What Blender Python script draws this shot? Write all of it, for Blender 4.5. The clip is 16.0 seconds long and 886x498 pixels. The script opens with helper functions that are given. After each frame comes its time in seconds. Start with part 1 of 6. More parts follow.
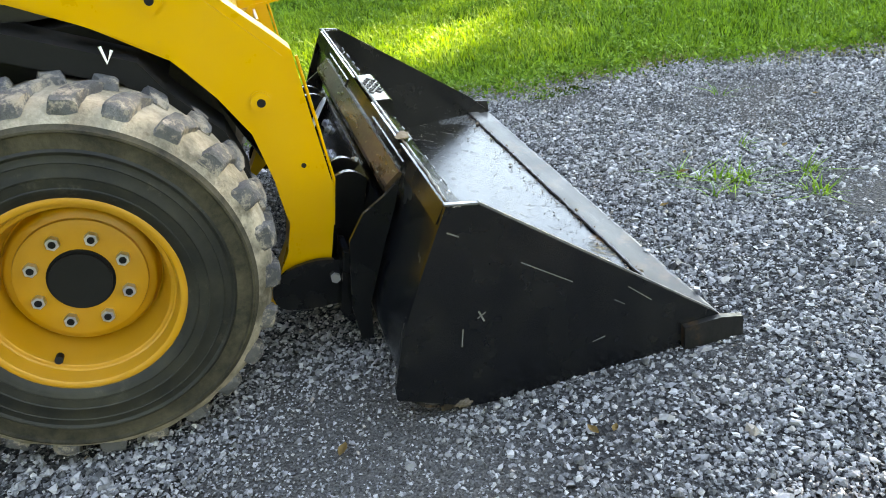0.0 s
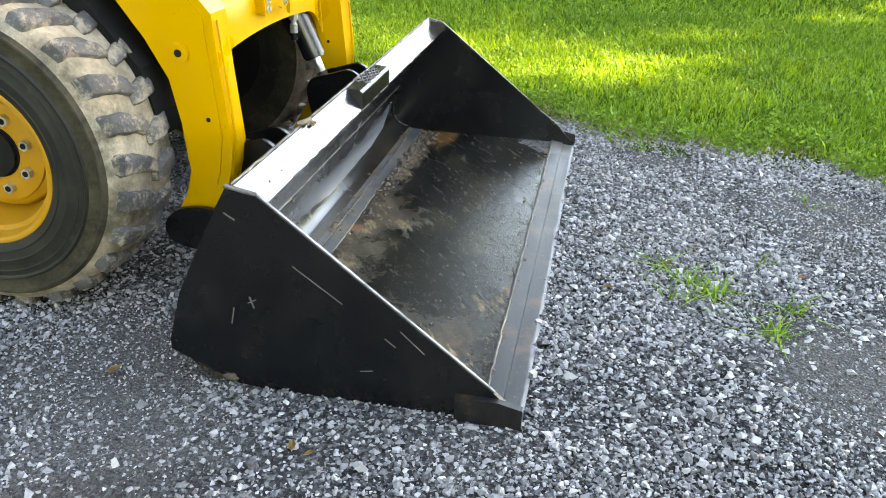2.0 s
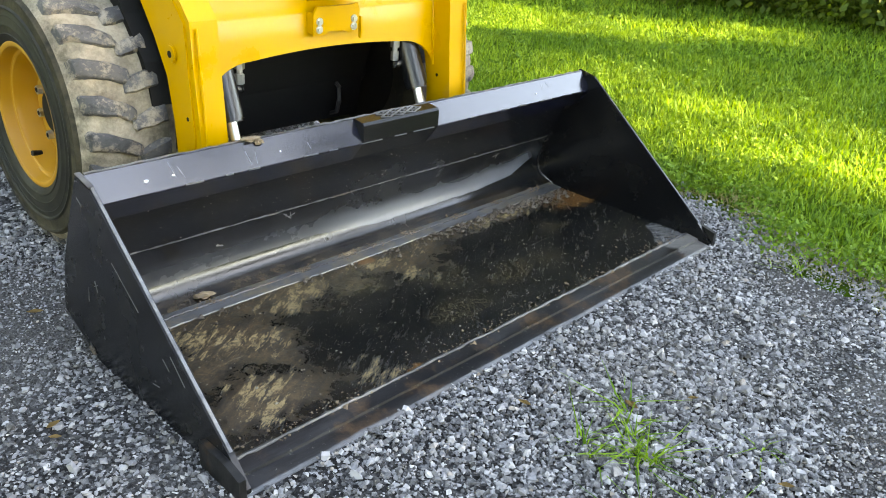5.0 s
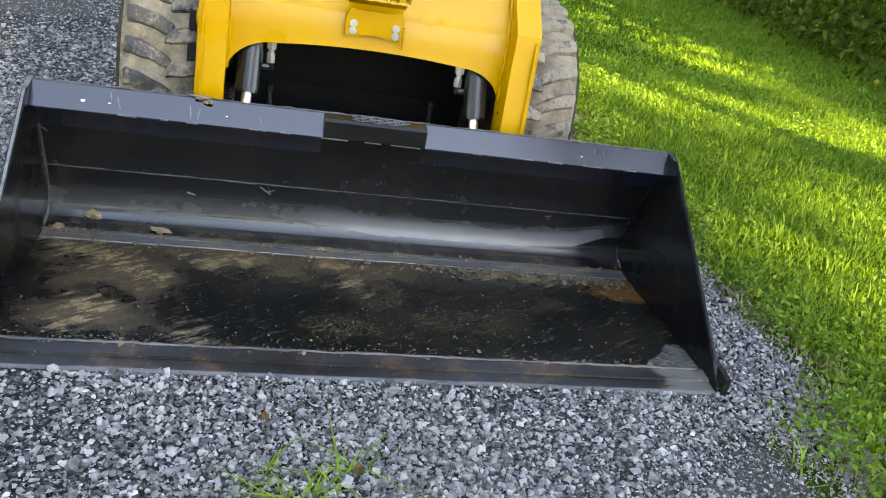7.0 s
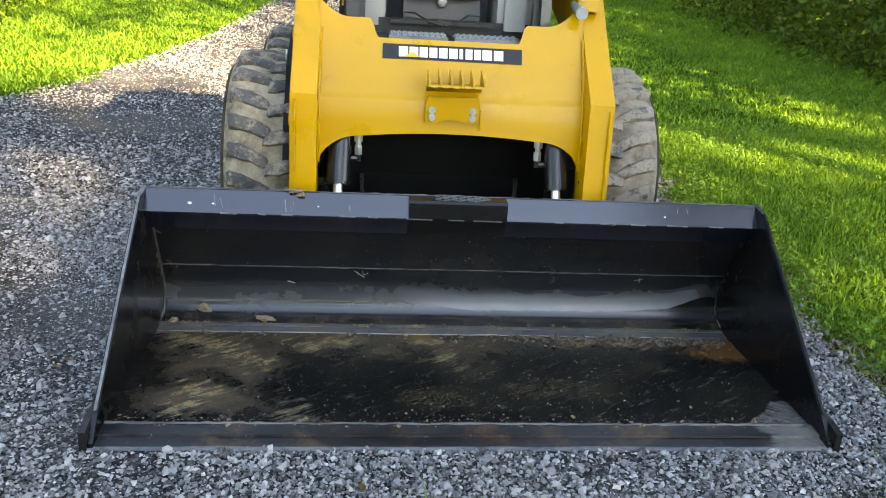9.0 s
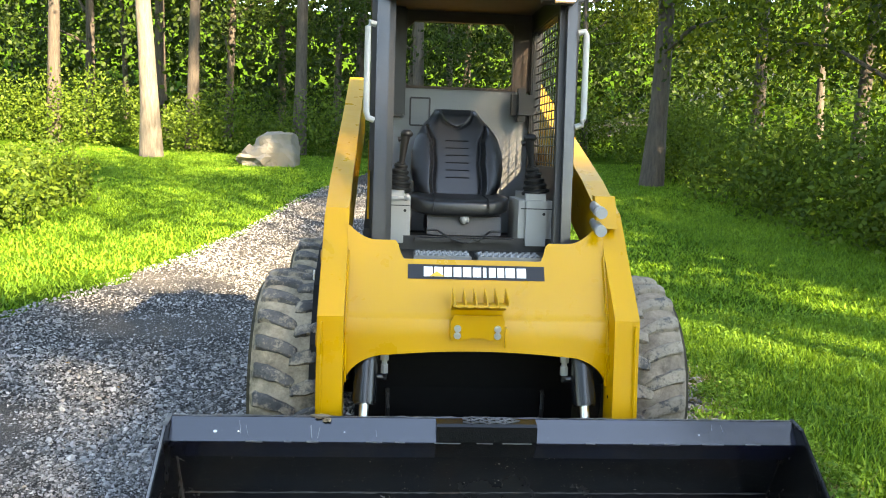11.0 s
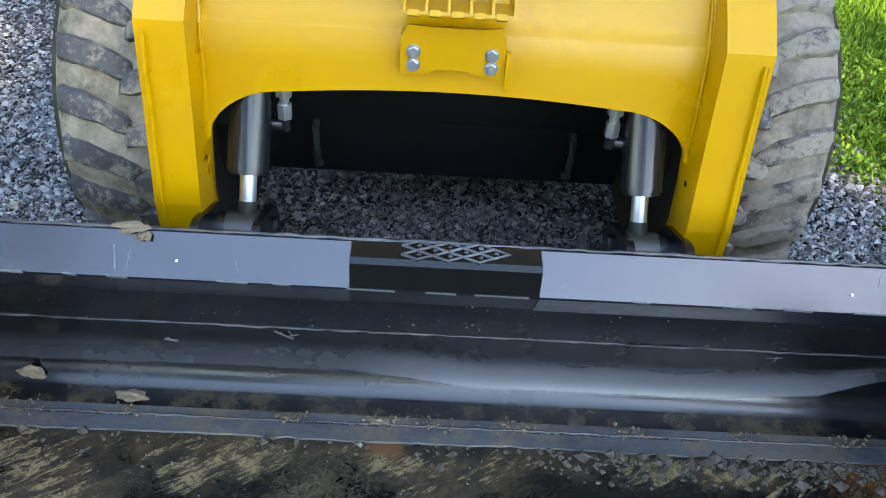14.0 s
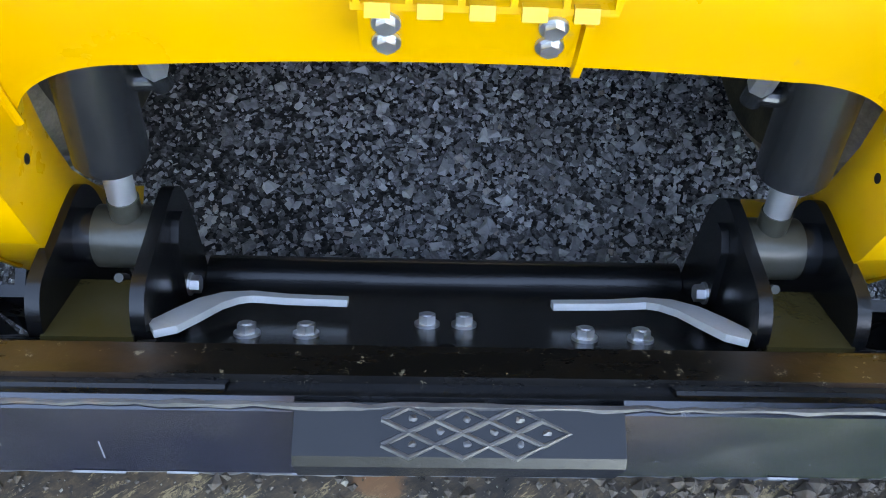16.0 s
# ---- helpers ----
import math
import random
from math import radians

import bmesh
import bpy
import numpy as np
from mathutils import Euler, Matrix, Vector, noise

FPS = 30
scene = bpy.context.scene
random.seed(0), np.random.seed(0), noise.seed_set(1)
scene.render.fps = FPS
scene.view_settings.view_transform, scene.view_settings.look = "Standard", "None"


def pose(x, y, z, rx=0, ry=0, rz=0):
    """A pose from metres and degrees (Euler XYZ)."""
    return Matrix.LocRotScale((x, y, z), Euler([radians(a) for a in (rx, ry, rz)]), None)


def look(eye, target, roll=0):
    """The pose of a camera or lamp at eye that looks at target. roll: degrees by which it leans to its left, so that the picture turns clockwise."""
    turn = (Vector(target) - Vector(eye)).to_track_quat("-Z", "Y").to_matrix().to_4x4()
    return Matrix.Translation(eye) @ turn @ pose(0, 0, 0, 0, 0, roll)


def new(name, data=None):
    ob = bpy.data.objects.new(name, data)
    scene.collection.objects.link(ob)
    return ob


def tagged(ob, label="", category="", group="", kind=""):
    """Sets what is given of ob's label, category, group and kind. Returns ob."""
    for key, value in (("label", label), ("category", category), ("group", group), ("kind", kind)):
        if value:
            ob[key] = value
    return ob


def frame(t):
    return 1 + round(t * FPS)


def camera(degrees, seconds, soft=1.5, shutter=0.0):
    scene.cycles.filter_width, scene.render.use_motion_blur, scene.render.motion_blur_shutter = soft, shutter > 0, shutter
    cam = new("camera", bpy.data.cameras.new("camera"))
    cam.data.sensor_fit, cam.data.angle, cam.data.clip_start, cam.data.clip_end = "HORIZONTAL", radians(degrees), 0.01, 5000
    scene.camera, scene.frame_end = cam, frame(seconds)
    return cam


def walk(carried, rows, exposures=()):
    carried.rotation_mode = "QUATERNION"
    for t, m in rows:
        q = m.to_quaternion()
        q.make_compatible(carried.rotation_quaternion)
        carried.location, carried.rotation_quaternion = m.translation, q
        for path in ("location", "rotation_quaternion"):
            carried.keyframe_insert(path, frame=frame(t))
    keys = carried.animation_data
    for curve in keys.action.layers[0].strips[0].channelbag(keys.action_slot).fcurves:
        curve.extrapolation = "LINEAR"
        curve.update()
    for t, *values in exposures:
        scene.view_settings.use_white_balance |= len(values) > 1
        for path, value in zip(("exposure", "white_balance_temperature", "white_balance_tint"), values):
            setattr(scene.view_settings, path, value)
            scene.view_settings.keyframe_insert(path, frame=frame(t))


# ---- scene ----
cam = camera(56.4, 16.0, 1.0)
PATH = [
    (0, (-2.472, 0.969, 1.194), (-0.725, 0.632, 0.28), -9.2),
    (0.5, (-2.392, 0.787, 1.157), (-0.644, 0.51, 0.225), -6.2),
    (1, (-2.307, 0.525, 1.183), (-0.545, 0.416, 0.243), -4.3),
    (1.5, (-2.407, 0.22, 1.18), (-0.643, 0.332, 0.244), -2.7),
    (2, (-2.495, -0.101, 1.181), (-0.733, 0.235, 0.296), 1.7),
    (2.5, (-2.487, -0.409, 1.208), (-0.745, 0.013, 0.319), 3.7),
    (3, (-2.507, -0.657, 1.218), (-0.802, -0.052, 0.367), 4.1),
    (3.5, (-2.522, -0.789, 1.218), (-0.849, -0.073, 0.391), 3.9),
    (4, (-2.394, -0.863, 1.211), (-0.749, -0.083, 0.382), 4.4),
    (4.5, (-2.024, -0.959, 1.217), (-0.481, -0.025, 0.353), 4.9),
    (4.7, (-1.898, -1.038, 1.228), (-0.438, 0.017, 0.36), 4.3),
    (6.8, (-0.471, -1.733, 1.209), (0.085, 0.008, 0.398), 11.8),
    (7, (-0.4, -1.771, 1.21), (0.089, -0.009, 0.398), 11.0),
    (7.5, (-0.347, -1.818, 1.188), (0.013, -0.015, 0.401), 6.9),
    (8, (-0.326, -1.844, 1.196), (-0.048, -0.009, 0.451), 5.6),
    (8.5, (-0.324, -1.859, 1.205), (-0.078, 0.004, 0.52), 4.6),
    (9, (-0.325, -1.862, 1.208), (-0.12, 0.017, 0.555), 3.5),
    (9.5, (-0.328, -1.865, 1.23), (-0.157, 0.065, 0.732), 2.4),
    (10, (-0.345, -1.853, 1.326), (-0.183, 0.121, 1.051), 2.3),
    (10.2, (-0.356, -1.849, 1.355), (-0.198, 0.131, 1.124), 2.2),
    (12.3, (-0.289, -1.632, 1.252), (-0.171, 0.344, 0.969), 1.4),
    (12.5, (-0.279, -1.498, 1.243), (-0.164, 0.466, 0.879), 1.4),
    (13, (-0.256, -1.18, 1.257), (-0.095, 0.745, 0.737), 1.7),
    (13.5, (-0.104, -0.806, 1.241), (-0.017, 1.039, 0.474), 2.3),
    (14, (-0.056, -0.476, 1.261), (-0.003, 1.182, 0.145), 4.0),
    (14.5, (-0.068, -0.101, 1.259), (-0.034, 1.333, -0.134), 3.6),
    (15, (-0.069, 0.176, 1.277), (0.027, 1.361, -0.331), 5.2),
    (15.5, (-0.058, 0.378, 1.285), (0.026, 1.325, -0.474), 5.6),
    (16, (-0.06, 0.472, 1.278), (0.009, 1.293, -0.545), 5.5),
]
walk(cam, [(t, look(eye, target, roll)) for t, eye, target, roll in PATH], [(0.0, 4.56, 11800, 15), (1.5, 4.70, 12400, 17), (4.5, 4.54, 12600, 16), (7.0, 4.16, 11600, 19), (10.0, 3.80, 10200, 13), (12.5, 3.86, 9100, 11), (14.0, 4.06, 8500, 14), (14.5, 4.53, 8300, 14), (15.0, 4.48, 8400, 15), (16.0, 4.62, 8800, 17)])

# ---------------------------------------------------------------- light
SUN_EL, SUN_AZ = radians(29), radians(149)          # azimuth from +y, clockwise
world = bpy.data.worlds.new("sky")
scene.world = world
world.use_nodes = True
wn = world.node_tree.nodes
sky = wn.new("ShaderNodeTexSky")
sky.sky_type, sky.sun_disc = "NISHITA", False
sky.sun_elevation, sky.sun_rotation = SUN_EL, SUN_AZ
sky.air_density, sky.dust_density, sky.ozone_density = 1.0, 0.1, 3.0
wn["Background"].inputs[1].default_value = 0.11
world.node_tree.links.new(sky.outputs[0], wn["Background"].inputs[0])
sun = new("sun", bpy.data.lights.new("sun", "SUN"))
sun.data.energy, sun.data.angle, sun.data.color = 3.6, radians(0.6), (1.0, 0.93, 0.80)
to_sun = Vector((math.sin(SUN_AZ) * math.cos(SUN_EL), math.cos(SUN_AZ) * math.cos(SUN_EL), math.sin(SUN_EL)))
sun.matrix_world = look(to_sun * 30, (0, 0, 0))

# ---------------------------------------------------------------- materials


class Mat:
    """A small builder for node materials."""

    def __init__(self, name, rough=0.5, metal=0.0, spec=0.5):
        self.m = bpy.data.materials.new(name)
        self.m.use_nodes = True
        self.t = self.m.node_tree
        self.b = self.t.nodes["Principled BSDF"]
        self.b.inputs["Roughness"].default_value = rough
        self.b.inputs["Metallic"].default_value = metal
        self.b.inputs["Specular IOR Level"].default_value = spec
        self.co = self.t.nodes.new("ShaderNodeTexCoord").outputs["Object"]

    def link(self, a, b):
        self.t.links.new(a, b)

    def world(self):
        self.co = self.t.nodes.new("ShaderNodeNewGeometry").outputs["Position"]
        return self

    def stretch(self, sx, sy, sz):
        n = self.t.nodes.new("ShaderNodeMapping")
        n.inputs["Scale"].default_value = (sx, sy, sz)
        self.link(self.co, n.inputs[0])
        return n.outputs[0]

    def turned(self, angle, sx, sy):
        """Coordinates turned about z, then stretched: for smears that run aslant."""
        a = self.t.nodes.new("ShaderNodeMapping")
        a.inputs["Rotation"].default_value = (0, 0, angle)
        self.link(self.co, a.inputs[0])
        b = self.t.nodes.new("ShaderNodeMapping")
        b.inputs["Scale"].default_value = (sx, sy, 1)
        self.link(a.outputs[0], b.inputs[0])
        return b.outputs[0]

    def noise(self, scale, detail=4.0, rough=0.6, co=None):
        n = self.t.nodes.new("ShaderNodeTexNoise")
        n.inputs["Scale"].default_value, n.inputs["Detail"].default_value, n.inputs["Roughness"].default_value = scale, detail, rough
        self.link(co or self.co, n.inputs["Vector"])
        return n.outputs[0]

    def voronoi(self, scale, feature="F1", out="Distance", co=None):
        n = self.t.nodes.new("ShaderNodeTexVoronoi")
        n.feature = feature
        n.inputs["Scale"].default_value = scale
        self.link(co or self.co, n.inputs["Vector"])
        return n.outputs[out]

    def ramp(self, fac, *stops):
        n = self.t.nodes.new("ShaderNodeValToRGB")
        e = n.color_ramp.elements
        while len(e) < len(stops):
            e.new(0.5)
        for k, (p, c) in zip(e, stops):
            k.position = p
            k.color = (c, c, c, 1) if isinstance(c, (int, float)) else (*c, 1)
        self.link(fac, n.inputs[0])
        return n.outputs[0]

    def mix(self, fac, a, b, how="MIX"):
        n = self.t.nodes.new("ShaderNodeMix")
        n.data_type, n.blend_type = "RGBA", how
        for sock, v in ((n.inputs[0], fac), (n.inputs[6], a), (n.inputs[7], b)):
            if isinstance(v, (int, float)):
                sock.default_value = v
            elif isinstance(v, tuple):
                sock.default_value = (*v, 1)
            else:
                self.link(v, sock)
        return n.outputs[2]

    def math(self, how, a, b=0.0):
        n = self.t.nodes.new("ShaderNodeMath")
        n.operation = how
        for sock, v in ((n.inputs[0], a), (n.inputs[1], b)):
            if isinstance(v, (int, float)):
                sock.default_value = v
            else:
                self.link(v, sock)
        return n.outputs[0]

    def part(self, axis):
        n = self.t.nodes.new("ShaderNodeSeparateXYZ")
        self.link(self.co, n.inputs[0])
        return n.outputs[axis]

    def island(self):
        return self.t.nodes.new("ShaderNodeNewGeometry").outputs["Random Per Island"]

    def colour(self, c):
        if isinstance(c, tuple):
            self.b.inputs["Base Color"].default_value = (*c, 1)
        else:
            self.link(c, self.b.inputs["Base Color"])
        return self

    def rough(self, r):
        self.link(r, self.b.inputs["Roughness"])
        return self

    def bump(self, h, strength=0.3, dist=0.01):
        n = self.t.nodes.new("ShaderNodeBump")
        n.inputs["Strength"].default_value, n.inputs["Distance"].default_value = strength, dist
        self.link(h, n.inputs["Height"])
        self.link(n.outputs[0], self.b.inputs["Normal"])
        return self


def yellow_paint():
    k = Mat("yellow_paint", 0.34, spec=0.34)
    big, fine = k.noise(3, 3), k.noise(60, 3)
    c = k.mix(k.ramp(big, (0.35, 0.0), (0.75, 0.35)), (0.49, 0.240, 0.0028), (0.435, 0.208, 0.0032))
    c = k.mix(k.ramp(k.noise(22, 6, 0.75), (0.66, 0.0), (0.74, 0.5)), c, (0.33, 0.2, 0.05))
    k.colour(c).rough(k.ramp(k.noise(9, 5), (0.3, 0.24), (0.7, 0.42))).bump(k.mix(0.4, fine, k.noise(7, 2)), 0.08, 0.003)
    return k.m


def black_paint():
    k = Mat("black_paint", 0.3, spec=0.32)
    scratch = k.noise(14, 6, 0.8, k.stretch(1, 0.25, 3))
    dust = k.ramp(k.noise(5, 6, 0.7), (0.5, 0.0), (0.85, 0.3))
    c = k.mix(dust, (0.003, 0.0033, 0.004), (0.035, 0.032, 0.026))
    c = k.mix(k.ramp(scratch, (0.70, 0.0), (0.74, 0.6)), c, (0.16, 0.155, 0.145))
    k.colour(c).rough(k.ramp(k.noise(8, 5), (0.3, 0.16), (0.75, 0.36))).bump(k.noise(70, 3), 0.05, 0.002)
    return k.m


def spot(k, co, x, y, rx, ry):
    """1 at the middle of an oval on the bucket's floor, 0 at its rim."""
    n = k.t.nodes.new("ShaderNodeMapping")
    n.inputs["Scale"].default_value = (1 / rx, 1 / ry, 0)
    n.inputs["Location"].default_value = (-x / rx, -(y - 0.4) / ry, 0)
    k.link(co, n.inputs[0])
    d = k.t.nodes.new("ShaderNodeVectorMath")
    d.operation = "LENGTH"
    k.link(n.outputs[0], d.inputs[0])
    return k.math("SUBTRACT", 1.0, d.outputs["Value"])


def spots(k, co, *ovals):
    out = None
    for o in ovals:
        s = spot(k, co, *o)
        out = s if out is None else k.math("MAXIMUM", out, s)
    return k.math("MAXIMUM", out, -0.6)


def warped(k, scale, amount):
    w = k.t.nodes.new("ShaderNodeMix")
    w.data_type, w.blend_type = "RGBA", "LINEAR_LIGHT"
    w.inputs[0].default_value = amount
    nz = k.t.nodes.new("ShaderNodeTexNoise")
    nz.inputs["Scale"].default_value, nz.inputs["Detail"].default_value = scale, 5.0
    k.link(k.co, w.inputs[6])
    k.link(k.co, nz.inputs["Vector"])
    k.link(nz.outputs[1], w.inputs[7])
    return w.outputs[2]


def bucket_floor_paint():
    """Worn black paint with smeared mud, boot prints, rust, bare steel and grit."""
    k = Mat("worn_bucket_floor", 0.3, spec=0.42)
    w, w2 = warped(k, 7.0, 0.09), warped(k, 22.0, 0.05)
    grain, mid = k.noise(45, 7, 0.8, w2), k.noise(11, 8, 0.75, w2)
    streak = k.noise(10, 8, 0.8, k.stretch(0.35, 1.8, 1))
    c = k.mix(k.ramp(streak, (0.5, 0.0), (0.72, 0.55)), (0.0042, 0.0044, 0.0045), (0.027, 0.0255, 0.022))
    c = k.mix(k.ramp(k.noise(3.5, 6, 0.7, w), (0.45, 0.0), (0.62, 0.5)), c, (0.018, 0.016, 0.011))
    smear = k.noise(13, 9, 0.80, k.turned(-0.5, 0.7, 3.2))
    film = k.math("ADD", spots(k, w, (-0.45, 0.70, 0.62, 0.20), (-0.72, 0.50, 0.22, 0.24), (0.02, 0.60, 0.22, 0.12), (-0.75, 0.24, 0.20, 0.13), (0.35, 0.66, 0.5, 0.09)), k.math("MULTIPLY", k.math("SUBTRACT", mid, 0.5), 2.8))
    c = k.mix(k.math("MULTIPLY", k.math("MULTIPLY", k.ramp(film, (0.0, 0.0), (0.6, 0.8)), k.ramp(grain, (0.38, 0.2), (0.58, 1.0))), k.ramp(smear, (0.40, 0.25), (0.56, 1.0))), c, (0.092, 0.056, 0.025))
    tan = k.math("ADD", spots(k, w, (-0.70, 0.52, 0.10, 0.10), (-0.62, 0.46, 0.07, 0.05), (-0.74, 0.27, 0.12, 0.07), (-0.80, 0.20, 0.09, 0.06), (-0.50, 0.15, 0.07, 0.07), (-0.03, 0.50, 0.05, 0.06), (-0.40, 0.61, 0.22, 0.07), (-0.80, 0.60, 0.20, 0.09), (0.5, 0.63, 0.4, 0.05), (-0.05, 0.62, 0.20, 0.04)),
                 k.math("MULTIPLY", k.math("SUBTRACT", k.noise(15, 9, 0.78, k.turned(-0.6, 0.8, 3.4)), 0.5), 8.0))
    c = k.mix(k.math("MULTIPLY", k.ramp(tan, (0.62, 0.0), (0.69, 0.9)), k.ramp(k.noise(38, 9, 0.88, w2), (0.44, 0.0), (0.52, 1.0))), c, (0.24, 0.17, 0.082))
    prints = k.math("ADD", spots(k, w, (-0.21, 0.55, 0.13, 0.10), (0.02, 0.42, 0.12, 0.09), (0.30, 0.30, 0.20, 0.06), (0.62, 0.42, 0.10, 0.05), (-0.1, 0.25, 0.16, 0.08)), k.math("MULTIPLY", k.math("SUBTRACT", mid, 0.5), 1.6))
    cells = k.ramp(k.voronoi(48, "DISTANCE_TO_EDGE", "Distance", w2), (0.06, 1.0), (0.16, 0.0))
    c = k.mix(k.math("MULTIPLY", k.ramp(prints, (0.05, 0.0), (0.4, 1.0)), 0.32), c, k.mix(cells, (0.0030, 0.0030, 0.0030), (0.10, 0.078, 0.042)))
    rust = k.math("ADD", spots(k, w, (0.92, 0.64, 0.20, 0.16), (-0.41, 0.105, 0.06, 0.035), (0.0, 0.70, 0.06, 0.03), (-0.12, 0.66, 0.05, 0.025)), k.math("MULTIPLY", k.math("SUBTRACT", mid, 0.5), 2.2))
    c = k.mix(k.ramp(rust, (0.1, 0.0), (0.5, 0.85)), c, (0.135, 0.058, 0.020))
    bare = k.math("ADD", spots(k, w, (0.96, 0.12, 0.14, 0.11)), k.math("MULTIPLY", k.math("SUBTRACT", mid, 0.5), 0.6))
    c = k.mix(k.ramp(bare, (0.12, 0.0), (0.2, 0.9)), c, k.mix(k.ramp(k.noise(26, 8, 0.8, k.turned(0.5, 0.6, 3.0)), (0.4, 0.0), (0.62, 1.0)), (0.022, 0.022, 0.022), (0.15, 0.146, 0.138)))
    c = k.mix(k.ramp(grain, (0.62, 0.0), (0.68, 0.6)), c, (0.13, 0.10, 0.06))
    c = k.mix(k.ramp(k.voronoi(85, co=w), (0.05, 0.85), (0.11, 0.0)), c, (0.26, 0.24, 0.20))
    fine = k.noise(6, 4, 0.6, k.stretch(0.5, 9.0, 1))
    c = k.mix(k.ramp(fine, (0.69, 0.0), (0.705, 0.5), (0.72, 0.0)), c, (0.22, 0.20, 0.16))
    k.colour(c).rough(k.ramp(k.math("MAXIMUM", film, tan), (0.0, 0.17), (0.5, 0.55))).bump(k.mix(0.5, mid, grain), 0.25, 0.006)
    return k.m


def cutting_edge_steel():
    """Blue-black edge with rubbed streaks, rust and a bare corner."""
    k = Mat("worn_cutting_edge", 0.4, spec=0.34)
    w = warped(k, 9.0, 0.05)
    n = k.noise(8, 8, 0.78, k.stretch(0.45, 2.6, 1))
    c = k.mix(k.ramp(n, (0.46, 0.0), (0.60, 0.9)), (0.0030, 0.0034, 0.0046), (0.016, 0.0165, 0.018))
    c = k.mix(k.ramp(k.noise(6, 7, 0.75, w), (0.50, 0.0), (0.62, 0.75)), c, (0.070, 0.038, 0.020))
    lip = k.ramp(k.math("ADD", k.math("ADD", k.part(1), 0.40), k.math("MULTIPLY", k.math("SUBTRACT", n, 0.5), 0.03)), (0.0035, 0.9), (0.007, 0.0))
    c = k.mix(k.math("MULTIPLY", lip, k.ramp(k.noise(30, 6, 0.8, k.stretch(0.3, 2.0, 1)), (0.35, 0.3), (0.6, 1.0))), c, (0.12, 0.125, 0.135))
    bare = k.math("ADD", spots(k, w, (0.95, 0.06, 0.16, 0.16)), k.math("MULTIPLY", k.math("SUBTRACT", n, 0.5), 1.5))
    c = k.mix(k.ramp(bare, (0.1, 0.0), (0.3, 0.8)), c, k.mix(k.noise(22, 8, 0.8, k.turned(0.5, 0.6, 3.0)), (0.012, 0.0118, 0.0115), (0.19, 0.182, 0.17)))
    c = k.mix(k.ramp(k.noise(40, 6, 0.85), (0.62, 0.0), (0.68, 0.6)), c, (0.20, 0.19, 0.17))
    k.colour(c).rough(k.ramp(n, (0.35, 0.30), (0.7, 0.52))).bump(n, 0.2, 0.003)
    return k.m


def back_paint():
    """Glossy black paint, scuffed to a dull grey band above a wavy line where soil has slid over it; the band's colour
    also holds a painted sky reflection.
    """
    k = Mat("rubbed_sheen_bucket_back", 0.22, spec=0.65)
    n, fine = k.noise(3.0, 6, 0.65), k.noise(34, 7, 0.8)
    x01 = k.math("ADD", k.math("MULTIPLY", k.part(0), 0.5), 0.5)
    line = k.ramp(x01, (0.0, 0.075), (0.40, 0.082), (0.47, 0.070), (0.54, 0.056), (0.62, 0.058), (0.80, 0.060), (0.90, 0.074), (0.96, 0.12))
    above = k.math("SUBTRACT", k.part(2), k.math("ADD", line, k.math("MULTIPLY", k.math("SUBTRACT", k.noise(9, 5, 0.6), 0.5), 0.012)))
    # grey band: wear, plus a sky sheen put into the colour
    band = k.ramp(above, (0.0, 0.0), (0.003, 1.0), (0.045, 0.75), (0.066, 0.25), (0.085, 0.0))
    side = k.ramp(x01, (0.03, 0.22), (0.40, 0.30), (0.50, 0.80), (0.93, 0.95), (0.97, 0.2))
    scuff_sheen = k.math("MULTIPLY", k.math("MULTIPLY", band, side), k.ramp(n, (0.3, 0.75), (0.6, 1.0)))
    c = k.mix(scuff_sheen, k.mix(k.ramp(n, (0.45, 0.0), (0.7, 0.5)), (0.0040, 0.0046, 0.0058), (0.016, 0.016, 0.0155)), (0.118, 0.126, 0.142))
    c = k.mix(k.ramp(fine, (0.64, 0.0), (0.70, 0.5)), c, (0.13, 0.105, 0.075))
    low = k.ramp(k.math("ADD", k.part(2), k.math("MULTIPLY", n, 0.03)), (0.040, 0.4), (0.060, 0.0))
    c = k.mix(k.math("MULTIPLY", low, k.ramp(k.noise(12, 8, 0.75), (0.45, 0.0), (0.6, 1.0))), c, (0.15, 0.10, 0.055))
    k.colour(c).rough(k.mix(scuff_sheen, k.ramp(n, (0.4, 0.17), (0.7, 0.33)), (0.42, 0.42, 0.42))).bump(k.noise(50, 4), 0.04, 0.003)
    return k.m


def rail_paint():
    """Hard glossy blue-black enamel with faint rubs."""
    k = Mat("glossy_rail_paint", 0.2, spec=0.55)
    k.b.inputs["Coat Weight"].default_value, k.b.inputs["Coat IOR"].default_value, k.b.inputs["Coat Roughness"].default_value = 0.5, 1.62, 0.10
    n = k.noise(9, 7, 0.75, k.stretch(0.6, 2.0, 1))
    c = k.mix(k.ramp(n, (0.55, 0.0), (0.8, 0.3)), (0.004, 0.005, 0.011), (0.018, 0.020, 0.028))
    c = k.mix(k.ramp(k.noise(26, 6, 0.85), (0.66, 0.0), (0.71, 0.6)), c, (0.16, 0.16, 0.16))
    k.colour(c).rough(k.ramp(n, (0.35, 0.12), (0.75, 0.28))).bump(k.mix(0.35, k.noise(12, 3), k.noise(170, 3)), 0.10, 0.004)
    return k.m


